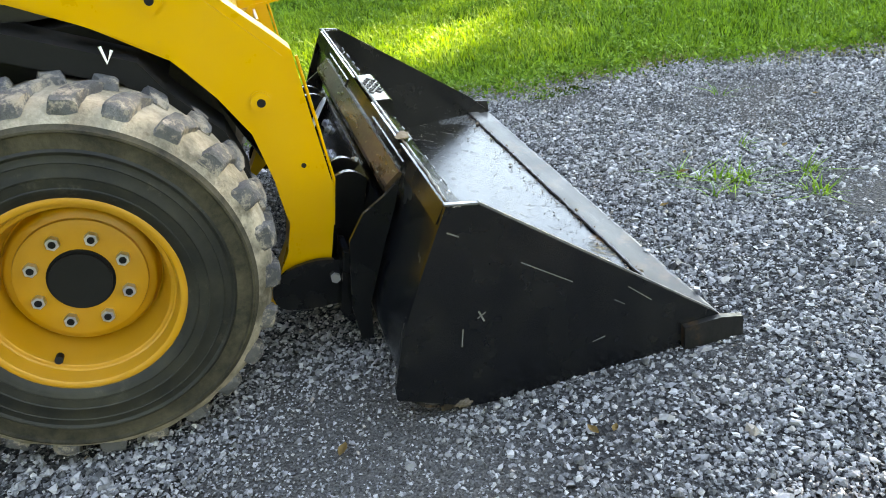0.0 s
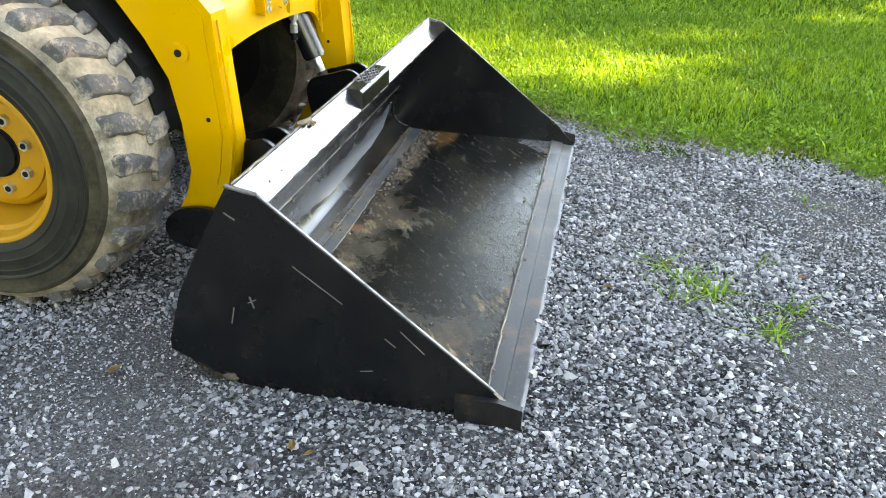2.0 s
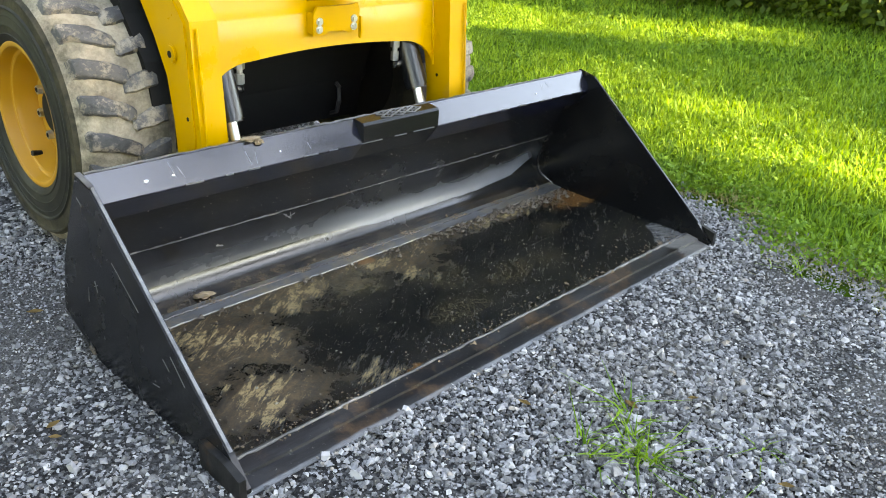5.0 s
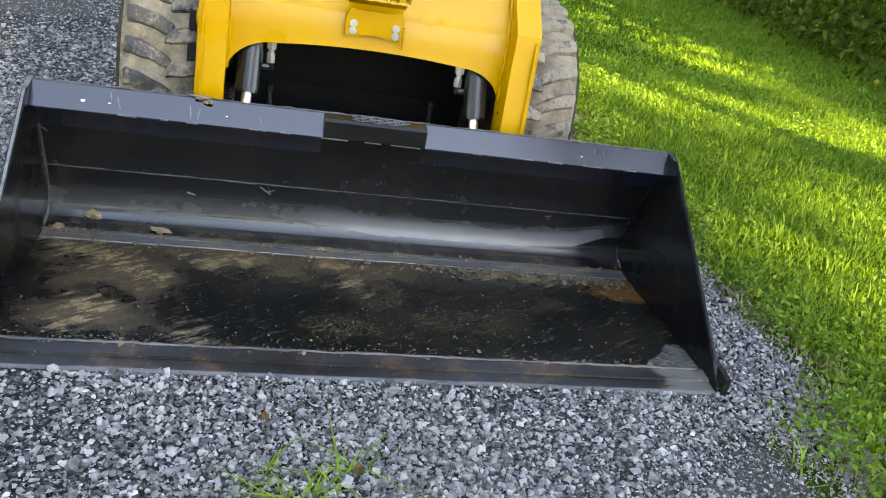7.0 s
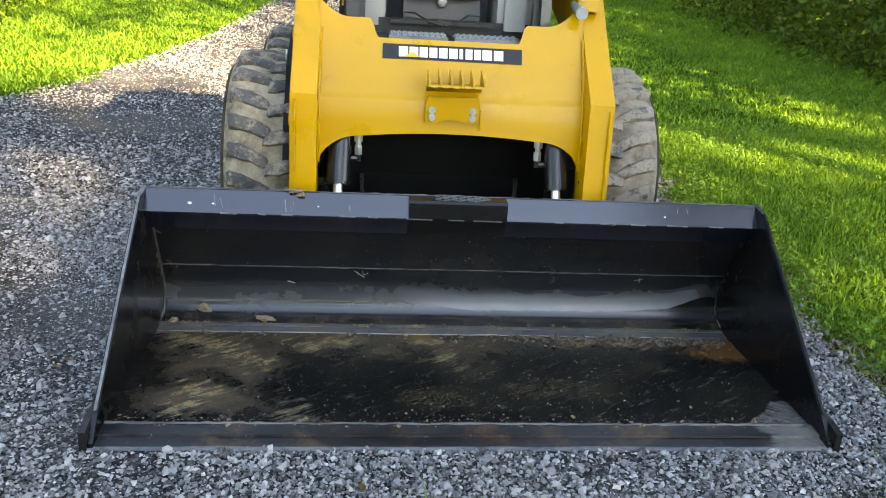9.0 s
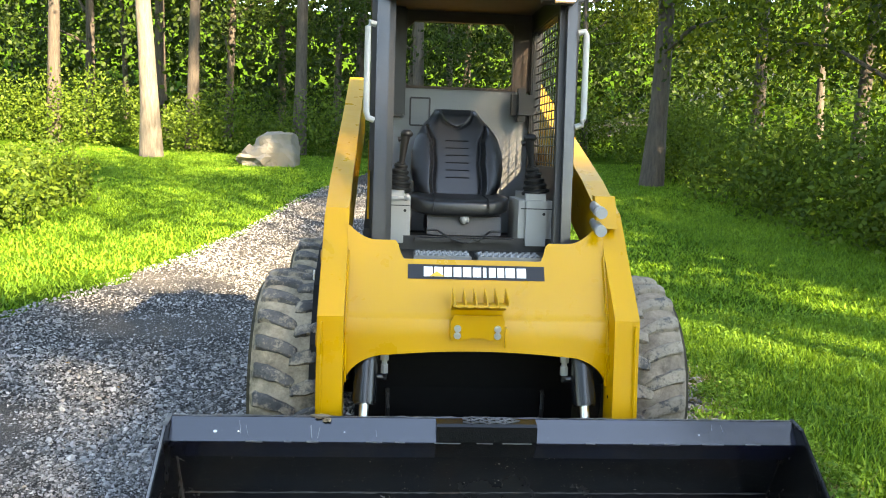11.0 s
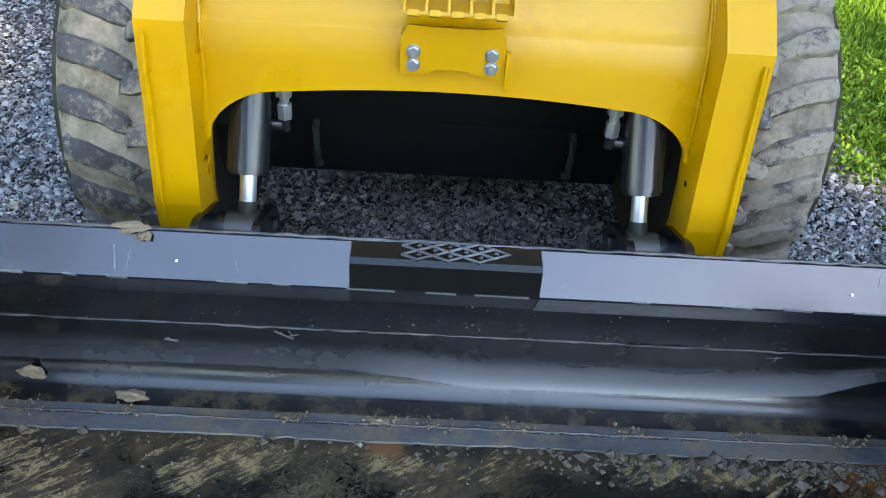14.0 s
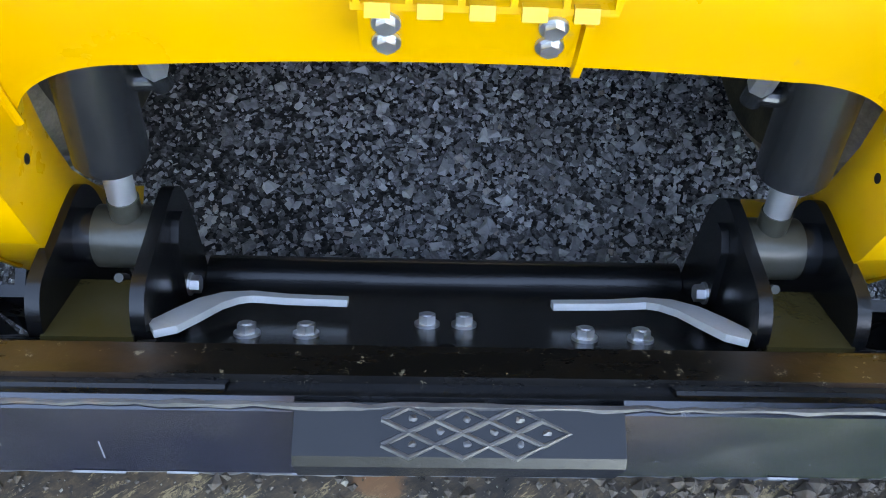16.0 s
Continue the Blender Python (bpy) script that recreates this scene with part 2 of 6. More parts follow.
def attach_bar_paint():
    """Greasy black bar, rusted brown towards its ends, with stuck grit."""
    k = Mat("greasy_attach_bar", 0.25, spec=0.4)
    n = k.noise(7, 7, 0.7, k.stretch(0.5, 1.5, 1.5))
    far = k.ramp(k.math("ADD", k.math("ABSOLUTE", k.part(0)), k.math("MULTIPLY", k.math("SUBTRACT", n, 0.5), 0.30)), (0.28, 0.03), (0.42, 0.85))
    c = k.mix(k.math("MULTIPLY", far, k.ramp(n, (0.3, 0.2), (0.6, 1.0))), (0.0045, 0.004, 0.0032), (0.052, 0.025, 0.010))
    c = k.mix(k.ramp(k.noise(55, 5, 0.8), (0.62, 0.0), (0.66, 0.9)), c, (0.20, 0.16, 0.10))
    k.colour(c).rough(k.ramp(n, (0.35, 0.16), (0.7, 0.45))).bump(k.noise(60, 5, 0.7), 0.25, 0.002)
    return k.m


def lap_paint():
    """Blue-grey paint polished by sliding soil, with chips and dried mud."""
    k = Mat("polished_lap_strip", 0.35, spec=0.6)
    n = k.noise(5, 8, 0.75, k.stretch(0.5, 2.2, 1))
    c = k.mix(k.ramp(n, (0.35, 0.0), (0.65, 1.0)), (0.032, 0.035, 0.040), (0.088, 0.092, 0.100))
    c = k.mix(k.ramp(k.noise(9, 8, 0.82), (0.47, 0.0), (0.62, 0.85)), c, (0.15, 0.115, 0.07))
    c = k.mix(k.ramp(k.noise(42, 6, 0.85), (0.60, 0.0), (0.66, 0.7)), c, (0.02, 0.02, 0.02))
    k.colour(c).rough(k.ramp(n, (0.35, 0.48), (0.7, 0.30))).bump(k.noise(30, 6, 0.7), 0.2, 0.002)
    return k.m


def worn_steel(name, dark=0.05, light=0.3, rust=0.5):
    k = Mat(name, 0.4, 0.6)
    n = k.noise(7, 8, 0.75, k.stretch(0.5, 2.0, 1))
    c = k.mix(k.ramp(n, (0.35, 0.0), (0.7, 1.0)), (dark, dark, dark * 1.1), (light, light * 0.97, light * 0.93))
    c = k.mix(k.ramp(k.noise(5, 6, 0.7), (0.56, 0.0), (0.7, rust)), c, (0.17, 0.085, 0.035))
    k.colour(c).rough(k.ramp(n, (0.3, 0.55), (0.7, 0.28))).bump(n, 0.12, 0.003)
    return k.m


def tyre_rubber(name="dusty_tyre_rubber", mud=0.5):
    """Scuffed grey rubber with dried mud left in its cracks; mud: how much of it is covered."""
    k = Mat(name, 0.75, spec=0.3)
    n, crack = k.noise(14, 9, 0.82), k.noise(55, 6, 0.8)
    c = k.mix(k.ramp(k.noise(6, 4), (0.35, 0.0), (0.65, 1.0)), (0.040, 0.040, 0.042), (0.095, 0.092, 0.089))
    c = k.mix(k.ramp(n, (0.62 - 0.25 * mud, 0.0), (0.70 - 0.25 * mud, 0.9)), c, k.mix(k.noise(30, 5), (0.19, 0.150, 0.110), (0.34, 0.285, 0.222)))
    c = k.mix(k.ramp(crack, (0.34, 0.7), (0.46, 0.0)), c, (0.026, 0.025, 0.024))
    k.colour(c).bump(k.mix(0.5, n, crack), 0.8, 0.012)
    return k.m


def tyre_carcass(name="dust_caked_rubber", dark=(0.105, 0.086, 0.062), light=(0.31, 0.258, 0.192)):
    k = Mat(name, 0.9, spec=0.15)
    n = k.noise(11, 8, 0.75)
    c = k.mix(k.ramp(n, (0.32, 0.0), (0.6, 1.0)), dark, light)
    c = k.mix(k.ramp(k.noise(4.5, 6, 0.7), (0.36, 0.8), (0.48, 0.0)), c, (0.055, 0.049, 0.034))
    k.colour(c).bump(k.mix(0.5, n, k.noise(70, 5)), 0.7, 0.012)
    return k.m


def tyre_band():
    k = Mat("stained_tyre_shoulder", 0.8, spec=0.2)
    n = k.noise(9, 8, 0.78)
    c = k.mix(k.ramp(n, (0.36, 0.0), (0.62, 1.0)), (0.009, 0.0085, 0.006), (0.052, 0.043, 0.026))
    k.colour(c).bump(k.mix(0.5, n, k.noise(60, 4)), 0.5, 0.006)
    return k.m


def tyre_wall():
    k = Mat("tyre_sidewall_rubber", 0.6, spec=0.25)
    n = k.noise(5, 7, 0.72)
    c = k.mix(k.ramp(n, (0.38, 0.0), (0.72, 0.8)), (0.0050, 0.0054, 0.0050), (0.030, 0.028, 0.018))
    c = k.mix(k.ramp(k.noise(16, 8, 0.8), (0.58, 0.0), (0.70, 0.5)), c, (0.075, 0.068, 0.048))
    k.colour(c).bump(k.noise(40, 5), 0.2, 0.004)
    return k.m


def plain(name, c, rough=0.5, metal=0.0, vary=0.25, scale=8, bump=0.08, spec=0.5):
    k = Mat(name, rough, metal, spec)
    n = k.noise(scale, 6, 0.7)
    k.colour(k.mix(k.ramp(n, (0.3, 0.0), (0.75, 1.0)), c, tuple(v * (1 - vary) + 0.25 * vary * (0.5 + v) for v in c)))
    k.bump(k.noise(scale * 8, 3), bump, 0.003)
    return k.m


# packed bare patches of the driveway: x, y, radius
BARE = ((-0.62, -0.85, 0.30), (0.40, -0.95, 0.36), (-1.05, 0.95, 0.42), (-0.55, -1.55, 0.35), (-2.3, 1.9, 0.5), (-1.9, 4.2, 0.6), (0.95, -0.35, 0.22), (-2.6, 6.0, 0.7))


def gravel_ground():
    k = Mat("crushed_stone_bed", 0.95, spec=0.08).world()
    cell = k.voronoi(120, out="Color")
    big = k.noise(1.1, 5, 0.65)
    c = k.ramp(cell, (0.0, (0.006, 0.006, 0.006)), (0.5, (0.027, 0.0265, 0.027)), (0.85, (0.095, 0.094, 0.094)), (1.0, (0.24, 0.24, 0.24)))
    fines = k.mix(k.voronoi(260, out="Color"), (0.026, 0.0245, 0.0235), k.mix(k.noise(35, 6, 0.8), (0.085, 0.08, 0.076), (0.21, 0.198, 0.186)))
    worn = k.math("ADD", spots(k, warped(k, 4.0, 0.2), *[(x, y + 0.4, 1.35 * r, 1.1 * r) for x, y, r in BARE]), k.math("MULTIPLY", k.math("SUBTRACT", k.noise(14, 6, 0.8), 0.5), 0.9))
    c = k.mix(k.ramp(k.math("MAXIMUM", worn, k.math("SUBTRACT", big, 0.42)), (0.05, 0.0), (0.5, 0.85)), c, fines)
    k.colour(c).bump(k.mix(0.4, k.voronoi(120), k.noise(160, 5)), 1.0, 0.015)
    return k.m


def stone_mat():
    k = Mat("crushed_bluestone", 0.5, spec=0.32).world()
    r = k.island()
    c = k.ramp(r, (0.0, (0.020, 0.0195, 0.020)), (0.3, (0.075, 0.074, 0.076)), (0.62, (0.190, 0.186, 0.190)), (0.90, (0.325, 0.317, 0.312)), (0.975, (0.41, 0.40, 0.385)), (1.0, (0.22, 0.17, 0.13)))
    c = k.mix(k.ramp(k.noise(110, 5), (0.42, 0.0), (0.7, 0.4)), c, (0.26, 0.262, 0.265))
    c = k.mix(k.ramp(k.noise(1.1, 5, 0.65), (0.52, 0.0), (0.66, 0.35)), c, (0.15, 0.132, 0.115))
    k.colour(c).bump(k.noise(220, 4), 0.35, 0.004)
    return k.m


def soil_mat():
    k = Mat("lawn_soil", 1.0, spec=0.0).world()
    n = k.noise(2, 6, 0.7)
    c = k.mix(k.ramp(n, (0.3, 0.0), (0.7, 1.0)), (0.020, 0.050, 0.005), (0.050, 0.105, 0.010))
    c = k.mix(k.ramp(k.noise(40, 5), (0.48, 0.0), (0.66, 0.6)), c, (0.024, 0.040, 0.008))
    k.colour(c).bump(k.noise(30, 6), 0.8, 0.05)
    return k.m


def leafy(name, dark, light, trans=0.35, world_scale=0.6):
    """Thin leaves: part of the light passes through."""
    k = Mat(name, 0.6, spec=0.18)
    k.world()
    f = k.mix(0.5, k.island(), k.noise(world_scale, 3))
    c = k.ramp(f, (0.25, dark), (0.75, light))
    k.colour(c)
    tr = k.t.nodes.new("ShaderNodeBsdfTranslucent")
    k.link(k.mix(1.0, c, (1.0, 1.0, 0.45), "MULTIPLY"), tr.inputs[0])
    ms = k.t.nodes.new("ShaderNodeMixShader")
    ms.inputs[0].default_value = trans
    k.link(k.b.outputs[0], ms.inputs[1])
    k.link(tr.outputs[0], ms.inputs[2])
    k.link(ms.outputs[0], k.t.nodes["Material Output"].inputs[0])
    return k.m


def bark(name, dark, light):
    k = Mat(name, 0.9)
    n = k.noise(6, 7, 0.7, k.stretch(3, 3, 0.5))
    k.colour(k.ramp(n, (0.3, dark), (0.7, light))).bump(n, 0.8, 0.03)
    return k.m


M = dict(
    yellow=yellow_paint(), black=black_paint(), floor=bucket_floor_paint(),
    rail=rail_paint(), edge=cutting_edge_steel(), corner=worn_steel("rust_stained_corner", 0.006, 0.03, 0.75), weld=worn_steel("weld_bead", 0.03, 0.14, 0.5), bare=worn_steel("bare_plate_edge", 0.06, 0.22, 0.35),
    # rimpaint: machine yellow darkened for shade in the dished rim, with pale dust
    rimpaint=plain("shaded_dusty_rim_paint", (0.365, 0.158, 0.0045), 0.42, 0, 0.10, 9, 0.1, 0.35), lug=tyre_rubber("dusty_tyre_rubber", 0.48), lug_muddy=tyre_rubber("mud_caked_tyre_rubber", 0.85), carcass=tyre_carcass(), carcass_brown=tyre_carcass("brown_muddy_rubber", (0.10, 0.078, 0.060), (0.27, 0.215, 0.168)), wall=tyre_wall(), band=tyre_band(),
    chrome=plain("chrome_rod", (0.70, 0.70, 0.69), 0.30, 0.85, 0.1), zinc=plain("zinc_plated_steel", (0.55, 0.55, 0.56), 0.34, 0.9, 0.3, 30),
    galv=plain("bare_lever_steel", (0.62, 0.62, 0.60), 0.42, 0.35, 0.35, 14), cyl=plain("black_cylinder_paint", (0.007, 0.0078, 0.0088), 0.24, 0, 0.02),
    grease=plain("olive_greasy_steel", (0.036, 0.034, 0.021), 0.3, 0.3, 0.3, 12), pad=plain("oily_olive_plate", (0.048, 0.036, 0.009), 0.24, 0.0, 0.10, 14),
    dark=plain("dark_chassis", (0.003, 0.003, 0.003), 0.7, 0, 0.015, spec=0.2), cabblack=plain("black_cab_paint", (0.006, 0.006, 0.007), 0.45, 0, 0.04),
    cabpost=plain("dark_cab_post", (0.026, 0.029, 0.038), 0.2, 0.0, 0.08), liner=plain("grey_cab_liner", (0.165, 0.172, 0.178), 0.6, 0, 0.2, 6),
    plastic=plain("warm_grey_plastic", (0.27, 0.265, 0.25), 0.5, 0, 0.15), vinyl=plain("black_seat_vinyl", (0.0085, 0.0092, 0.0105), 0.34, 0, 0.02, 20, 0.15),
    rubber=plain("black_rubber", (0.005, 0.005, 0.0055), 0.5, 0, 0.02, spec=0.3), tread=plain("steel_floor_plate", (0.17, 0.175, 0.18), 0.42, 0.6, 0.3, 20),
    sign=plain("black_decal", (0.006, 0.006, 0.007), 0.35, 0, 0.02, spec=0.3), white=plain("white_lettering", (0.75, 0.75, 0.73), 0.5, 0, 0.08), logo=plain("yellow_triangle", (0.72, 0.38, 0.01), 0.45),
    suspension=plain("dark_grey_suspension", (0.014, 0.014, 0.014), 0.5, 0, 0.05), scratch=plain("bare_scratch", (0.11, 0.107, 0.10), 0.5, 0.3, 0.3, 40),
    pale=plain("pale_handrail_paint", (0.33, 0.33, 0.32), 0.4), headliner=plain("dark_headliner", (0.05, 0.03, 0.022), 0.8),
    clod=plain("dark_soil", (0.050, 0.032, 0.017), 0.9, 0, 0.5, 60, 0.5), cplate=plain("oily_black_steel", (0.003, 0.003, 0.003), 0.26, 0.0, 0.03, 10, spec=0.32), grit=plain("pale_grit", (0.17, 0.15, 0.115), 0.8, 0, 0.4, 90), rub=plain("rubbed_bare_paint", (0.13, 0.135, 0.14), 0.45, 0.2, 0.4, 60),
    greasy=attach_bar_paint(), lap=lap_paint(), back=None,
    crumb=plain("brown_crumbs", (0.13, 0.082, 0.043), 0.9, 0, 0.4, 60, 0.5), mud=plain("dried_tan_mud", (0.19, 0.130, 0.075), 0.9, 0, 0.35, 30, 0.6), hub=plain("black_hub", (0.003, 0.003, 0.0033), 0.7, 0, 0.01, spec=0.12),
    bed=gravel_ground(), stone=stone_mat(), soil=soil_mat(), bark=bark("dark_bark", (0.024, 0.019, 0.015), (0.082, 0.065, 0.050)), pale_bark=bark("pale_bark", (0.06, 0.05, 0.038), (0.15, 0.13, 0.105)), boulder=plain("weathered_boulder", (0.185, 0.158, 0.122), 0.9, 0, 0.3, 5, 1.0),
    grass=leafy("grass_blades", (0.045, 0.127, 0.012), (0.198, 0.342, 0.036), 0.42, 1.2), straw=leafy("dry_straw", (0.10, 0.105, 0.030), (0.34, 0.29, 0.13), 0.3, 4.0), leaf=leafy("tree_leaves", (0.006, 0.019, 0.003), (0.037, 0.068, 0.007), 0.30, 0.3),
    # one foliage in two tones: tree_leaves as in shade, sunleaf with sunshine in its colour
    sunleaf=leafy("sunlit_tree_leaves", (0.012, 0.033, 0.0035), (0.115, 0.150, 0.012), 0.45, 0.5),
    clover=leafy("broad_weed_leaves", (0.045, 0.115, 0.014), (0.150, 0.270, 0.032), 0.3, 2.0),
    weed=leafy("weed_leaves", (0.028, 0.060, 0.0075), (0.092, 0.145, 0.016), 0.35, 0.8), dry=leafy("fallen_leaf", (0.15, 0.085, 0.03), (0.29, 0.19, 0.075), 0.2, 5.0),
)

M["back"] = back_paint()
lamp_glass = Mat("lit_lamp_lens", 0.3)
lamp_glass.b.inputs["Emission Color"].default_value = (1.0, 0.72, 0.42, 1)
lamp_glass.b.inputs["Emission Strength"].default_value = 3.0
M["lamp"] = lamp_glass.colour((0.8, 0.75, 0.65)).m

# ---------------------------------------------------------------- mesh tools
ORIGIN = {}


def thing(name, at, label, category, group="", kind=""):
    """An Empty at the thing's base, to carry its parts."""
    ob = new(name)
    ob.location = at
    ob.empty_display_size = 0.1
    ORIGIN[ob] = Vector(at)
    return tagged(ob, label, category, group, kind)


def part(name, bm, material, parent=None, label="", smooth=False, bevel=0.0):
    """Links a bmesh made in world places as one mesh object under its thing or part."""
    if bevel:
        edges = [e for e in bm.edges if len(e.link_faces) == 2 and e.calc_face_angle(0) > 0.6]
        bmesh.ops.bevel(bm, geom=edges, offset=bevel, segments=2, affect="EDGES", clamp_overlap=True)
    base = ORIGIN.get(parent, Vector())
    bmesh.ops.recalc_face_normals(bm, faces=bm.faces)
    bm.transform(Matrix.Translation(-base))
    me = bpy.data.meshes.new(name)
    for f in bm.faces:
        f.smooth = smooth
    bm.to_mesh(me)
    bm.free()
    for m in (material if isinstance(material, (list, tuple)) else [material]):
        me.materials.append(m)
    if smooth:
        me.set_sharp_from_angle(angle=radians(38))
    ob = new(name, me)
    ORIGIN[ob] = base
    if parent:
        ob.parent = parent
    return tagged(ob, label)


def arrays(name, verts, faces, material, parent=None, smooth=False):
    """A mesh from numpy arrays with faces of one size."""
    me = bpy.data.meshes.new(name)
    verts, faces = np.asarray(verts, np.float32), np.asarray(faces, np.int32)
    k = faces.shape[1]
    me.vertices.add(len(verts))
    me.vertices.foreach_set("co", verts.ravel())
    me.loops.add(faces.size)
    me.loops.foreach_set("vertex_index", faces.ravel())
    me.polygons.add(len(faces))
    me.polygons.foreach_set("loop_start", np.arange(0, faces.size, k, dtype=np.int32))
    me.polygons.foreach_set("use_smooth", np.full(len(faces), smooth))
    me.update(calc_edges=True)
    me.materials.append(material)
    ob = new(name, me)
    if parent:
        ob.parent = parent
    return ob


def box(bm, x0, x1, y0, y1, z0, z1):
    m = Matrix.Translation(((x0 + x1) / 2, (y0 + y1) / 2, (z0 + z1) / 2)) @ Matrix.Diagonal((abs(x1 - x0), abs(y1 - y0), abs(z1 - z0), 1))
    bmesh.ops.create_cube(bm, size=1, matrix=m)
    return bm


def slab(bm, a, b, w, h, up=(0, 0, 1)):
    """A bar from a to b, w across and h along up."""
    a, b = Vector(a), Vector(b)
    d = (b - a).normalized()
    s = d.cross(Vector(up)).normalized()
    u = s.cross(d)
    rows = []
    for p in (a, b):
        rows.append([bm.verts.new(p + s * i * w / 2 + u * j * h / 2) for i, j in ((-1, -1), (1, -1), (1, 1), (-1, 1))])
    bm.faces.new(rows[0][::-1])
    bm.faces.new(rows[1])
    for i in range(4):
        bm.faces.new((rows[0][i], rows[0][(i + 1) % 4], rows[1][(i + 1) % 4], rows[1][i]))
    return bm


def rod(bm, a, b, r, seg=20, r2=None):
    a, b = Vector(a), Vector(b)
    d = b - a
    m = Matrix.Translation((a + b) / 2) @ d.to_track_quat("Z", "Y").to_matrix().to_4x4()
    bmesh.ops.create_cone(bm, cap_ends=True, segments=seg, radius1=r, radius2=r if r2 is None else r2, depth=d.length, matrix=m)
    return bm


def pipe(bm, pts, r, seg=8, close=False):
    """A round bar along points."""
    pts = [Vector(p) for p in pts]
    rings = []
    up = Vector((0.31, 0.17, 0.93))
    for i, p in enumerate(pts):
        d = (pts[min(i + 1, len(pts) - 1)] - pts[max(i - 1, 0)]).normalized()
        s = d.cross(up).normalized()
        u = s.cross(d)
        rr = r[i] if isinstance(r, (list, tuple)) else r
        rings.append([bm.verts.new(p + rr * (math.cos(a) * s + math.sin(a) * u)) for a in (2 * math.pi * k / seg for k in range(seg))])
    for q, w in zip(rings, rings[1:]):
        for k in range(seg):
            bm.faces.new((q[k], q[(k + 1) % seg], w[(k + 1) % seg], w[k]))
    bm.faces.new(rings[0][::-1])
    bm.faces.new(rings[-1])
    return bm


def prism(bm, outline, x0, x1):
    """A plate: an outline of (y, z) from x0 to x1."""
    a = [bm.verts.new((x0, y, z)) for y, z in outline]
    b = [bm.verts.new((x1, y, z)) for y, z in outline]
    bm.faces.new(a)
    bm.faces.new(b[::-1])
    for i in range(len(a)):
        j = (i + 1) % len(a)
        bm.faces.new((a[j], a[i], b[i], b[j]))
    return bm


def sheet(bm, rows, thick, toward=(0, 1, 0), straight=False):
    """A plate through rows of points, thickened to the side that toward names."""
    P_ = np.array([[tuple(p) for p in row] for row in rows], float)
    du, dv = np.gradient(P_, axis=0), np.gradient(P_, axis=1)
    N_ = np.cross(du, dv)
    N_ /= np.linalg.norm(N_, axis=2)[..., None] + 1e-12
    N_ *= np.where((N_ @ np.array(tuple(toward), float)) < 0, -1.0, 1.0)[..., None]
    if straight:
        N_ = np.zeros_like(P_) + np.array(tuple(Vector(toward).normalized()))
    a = [[bm.verts.new(tuple(p)) for p in row] for row in P_]
    b = [[bm.verts.new(tuple(p)) for p in row] for row in P_ + N_ * thick]
    n, m = len(a), len(a[0])
    for i_ in range(n - 1):
        for j in range(m - 1):
            bm.faces.new((a[i_][j], a[i_][j + 1], a[i_ + 1][j + 1], a[i_ + 1][j]))
            bm.faces.new((b[i_][j], b[i_ + 1][j], b[i_ + 1][j + 1], b[i_][j + 1]))
    rim = [(i_, 0) for i_ in range(n)] + [(n - 1, j) for j in range(1, m)] + [(i_, m - 1) for i_ in range(n - 2, -1, -1)] + [(0, j) for j in range(m - 2, 0, -1)]
    for (p, q), (r, t) in zip(rim, rim[1:] + rim[:1]):
        bm.faces.new((a[p][q], a[r][t], b[r][t], b[p][q]))
    return bm


def bent(profile, n=5):
    """Rounds the corners of a (y, z) line by a smooth curve through its points."""
    p = [Vector((*q, 0)) for q in profile]
    p = [2 * p[0] - p[1], *p, 2 * p[-1] - p[-2]]
    out = []
    for a, b, c, d in zip(p, p[1:], p[2:], p[3:]):
        for k in range(n):
            t = k / n
            q = 0.5 * (2 * b + (c - a) * t + (2 * a - 5 * b + 4 * c - d) * t * t + (3 * b - a - 3 * c + d) * t ** 3)
            out.append((q.x, q.y))
    out.append((p[-2].x, p[-2].y))
    return out


def blob(bm, at, size, seed, sub=2, rough=0.35):
    """An uneven lump."""
    bmesh.ops.create_icosphere(bm, subdivisions=sub, radius=1.0, matrix=Matrix.Identity(4))
    for v in bm.verts:
        if v.tag:
            continue
        p = v.co * 1.6 + Vector((seed * 7.3, seed, 0))
        k = 1 + rough * (noise.noise(p) + 0.55 * noise.noise(p * 2.7) + 0.3 * noise.noise(p * 6.1))
        v.co = Vector((v.co.x * size[0] * k, v.co.y * size[1] * k, v.co.z * size[2] * k)) + Vector(at)
        v.tag = True
    return bm


BM = bmesh.new

# ---------------------------------------------------------------- ground
def soft(v, k=1.5):
    return np.logaddexp(0, np.asarray(v, float) / k) * k


def hz(x, y):
    """Height of the ground: level where the machine stands, rising behind and into the woods."""
    x, y = np.asarray(x, float), np.asarray(y, float)
    h = 0.07 * soft(y - 8) + 0.10 * soft(np.hypot(x, y) - 34, 4) / (1 + np.exp(-(y + 2) / 4)) + 0.06 * soft(x - 8) + 0.035 * soft(-x - 7)
    return h - hz0


hz0 = 0.0
hz0 = float(hz(0, 0))
EDGE_Y = [-30, -8, -4, -2.7, -1.85, -1.1, 0.0, 1.3, 2.3, 3.2, 6, 10, 14, 20, 30, 60]
EDGE_R = [9.0, 4.5, 1.3, 0.49, 0.72, 1.02, 1.38, 1.46, 1.42, 1.62, 1.2, 0.9, 1.1, 2.4, 6.5, 30]
EDGE_L = [-12, -6.2, -5.0, -4.65, -4.4, -4.2, -4.0, -3.85, -3.7, -3.5, -2.9, -2.3, -1.9, -0.6, 3.2, 26]


def road_l(y):
    return np.interp(y, EDGE_Y, EDGE_L)


def road_r(y):
    return np.interp(y, EDGE_Y, EDGE_R)


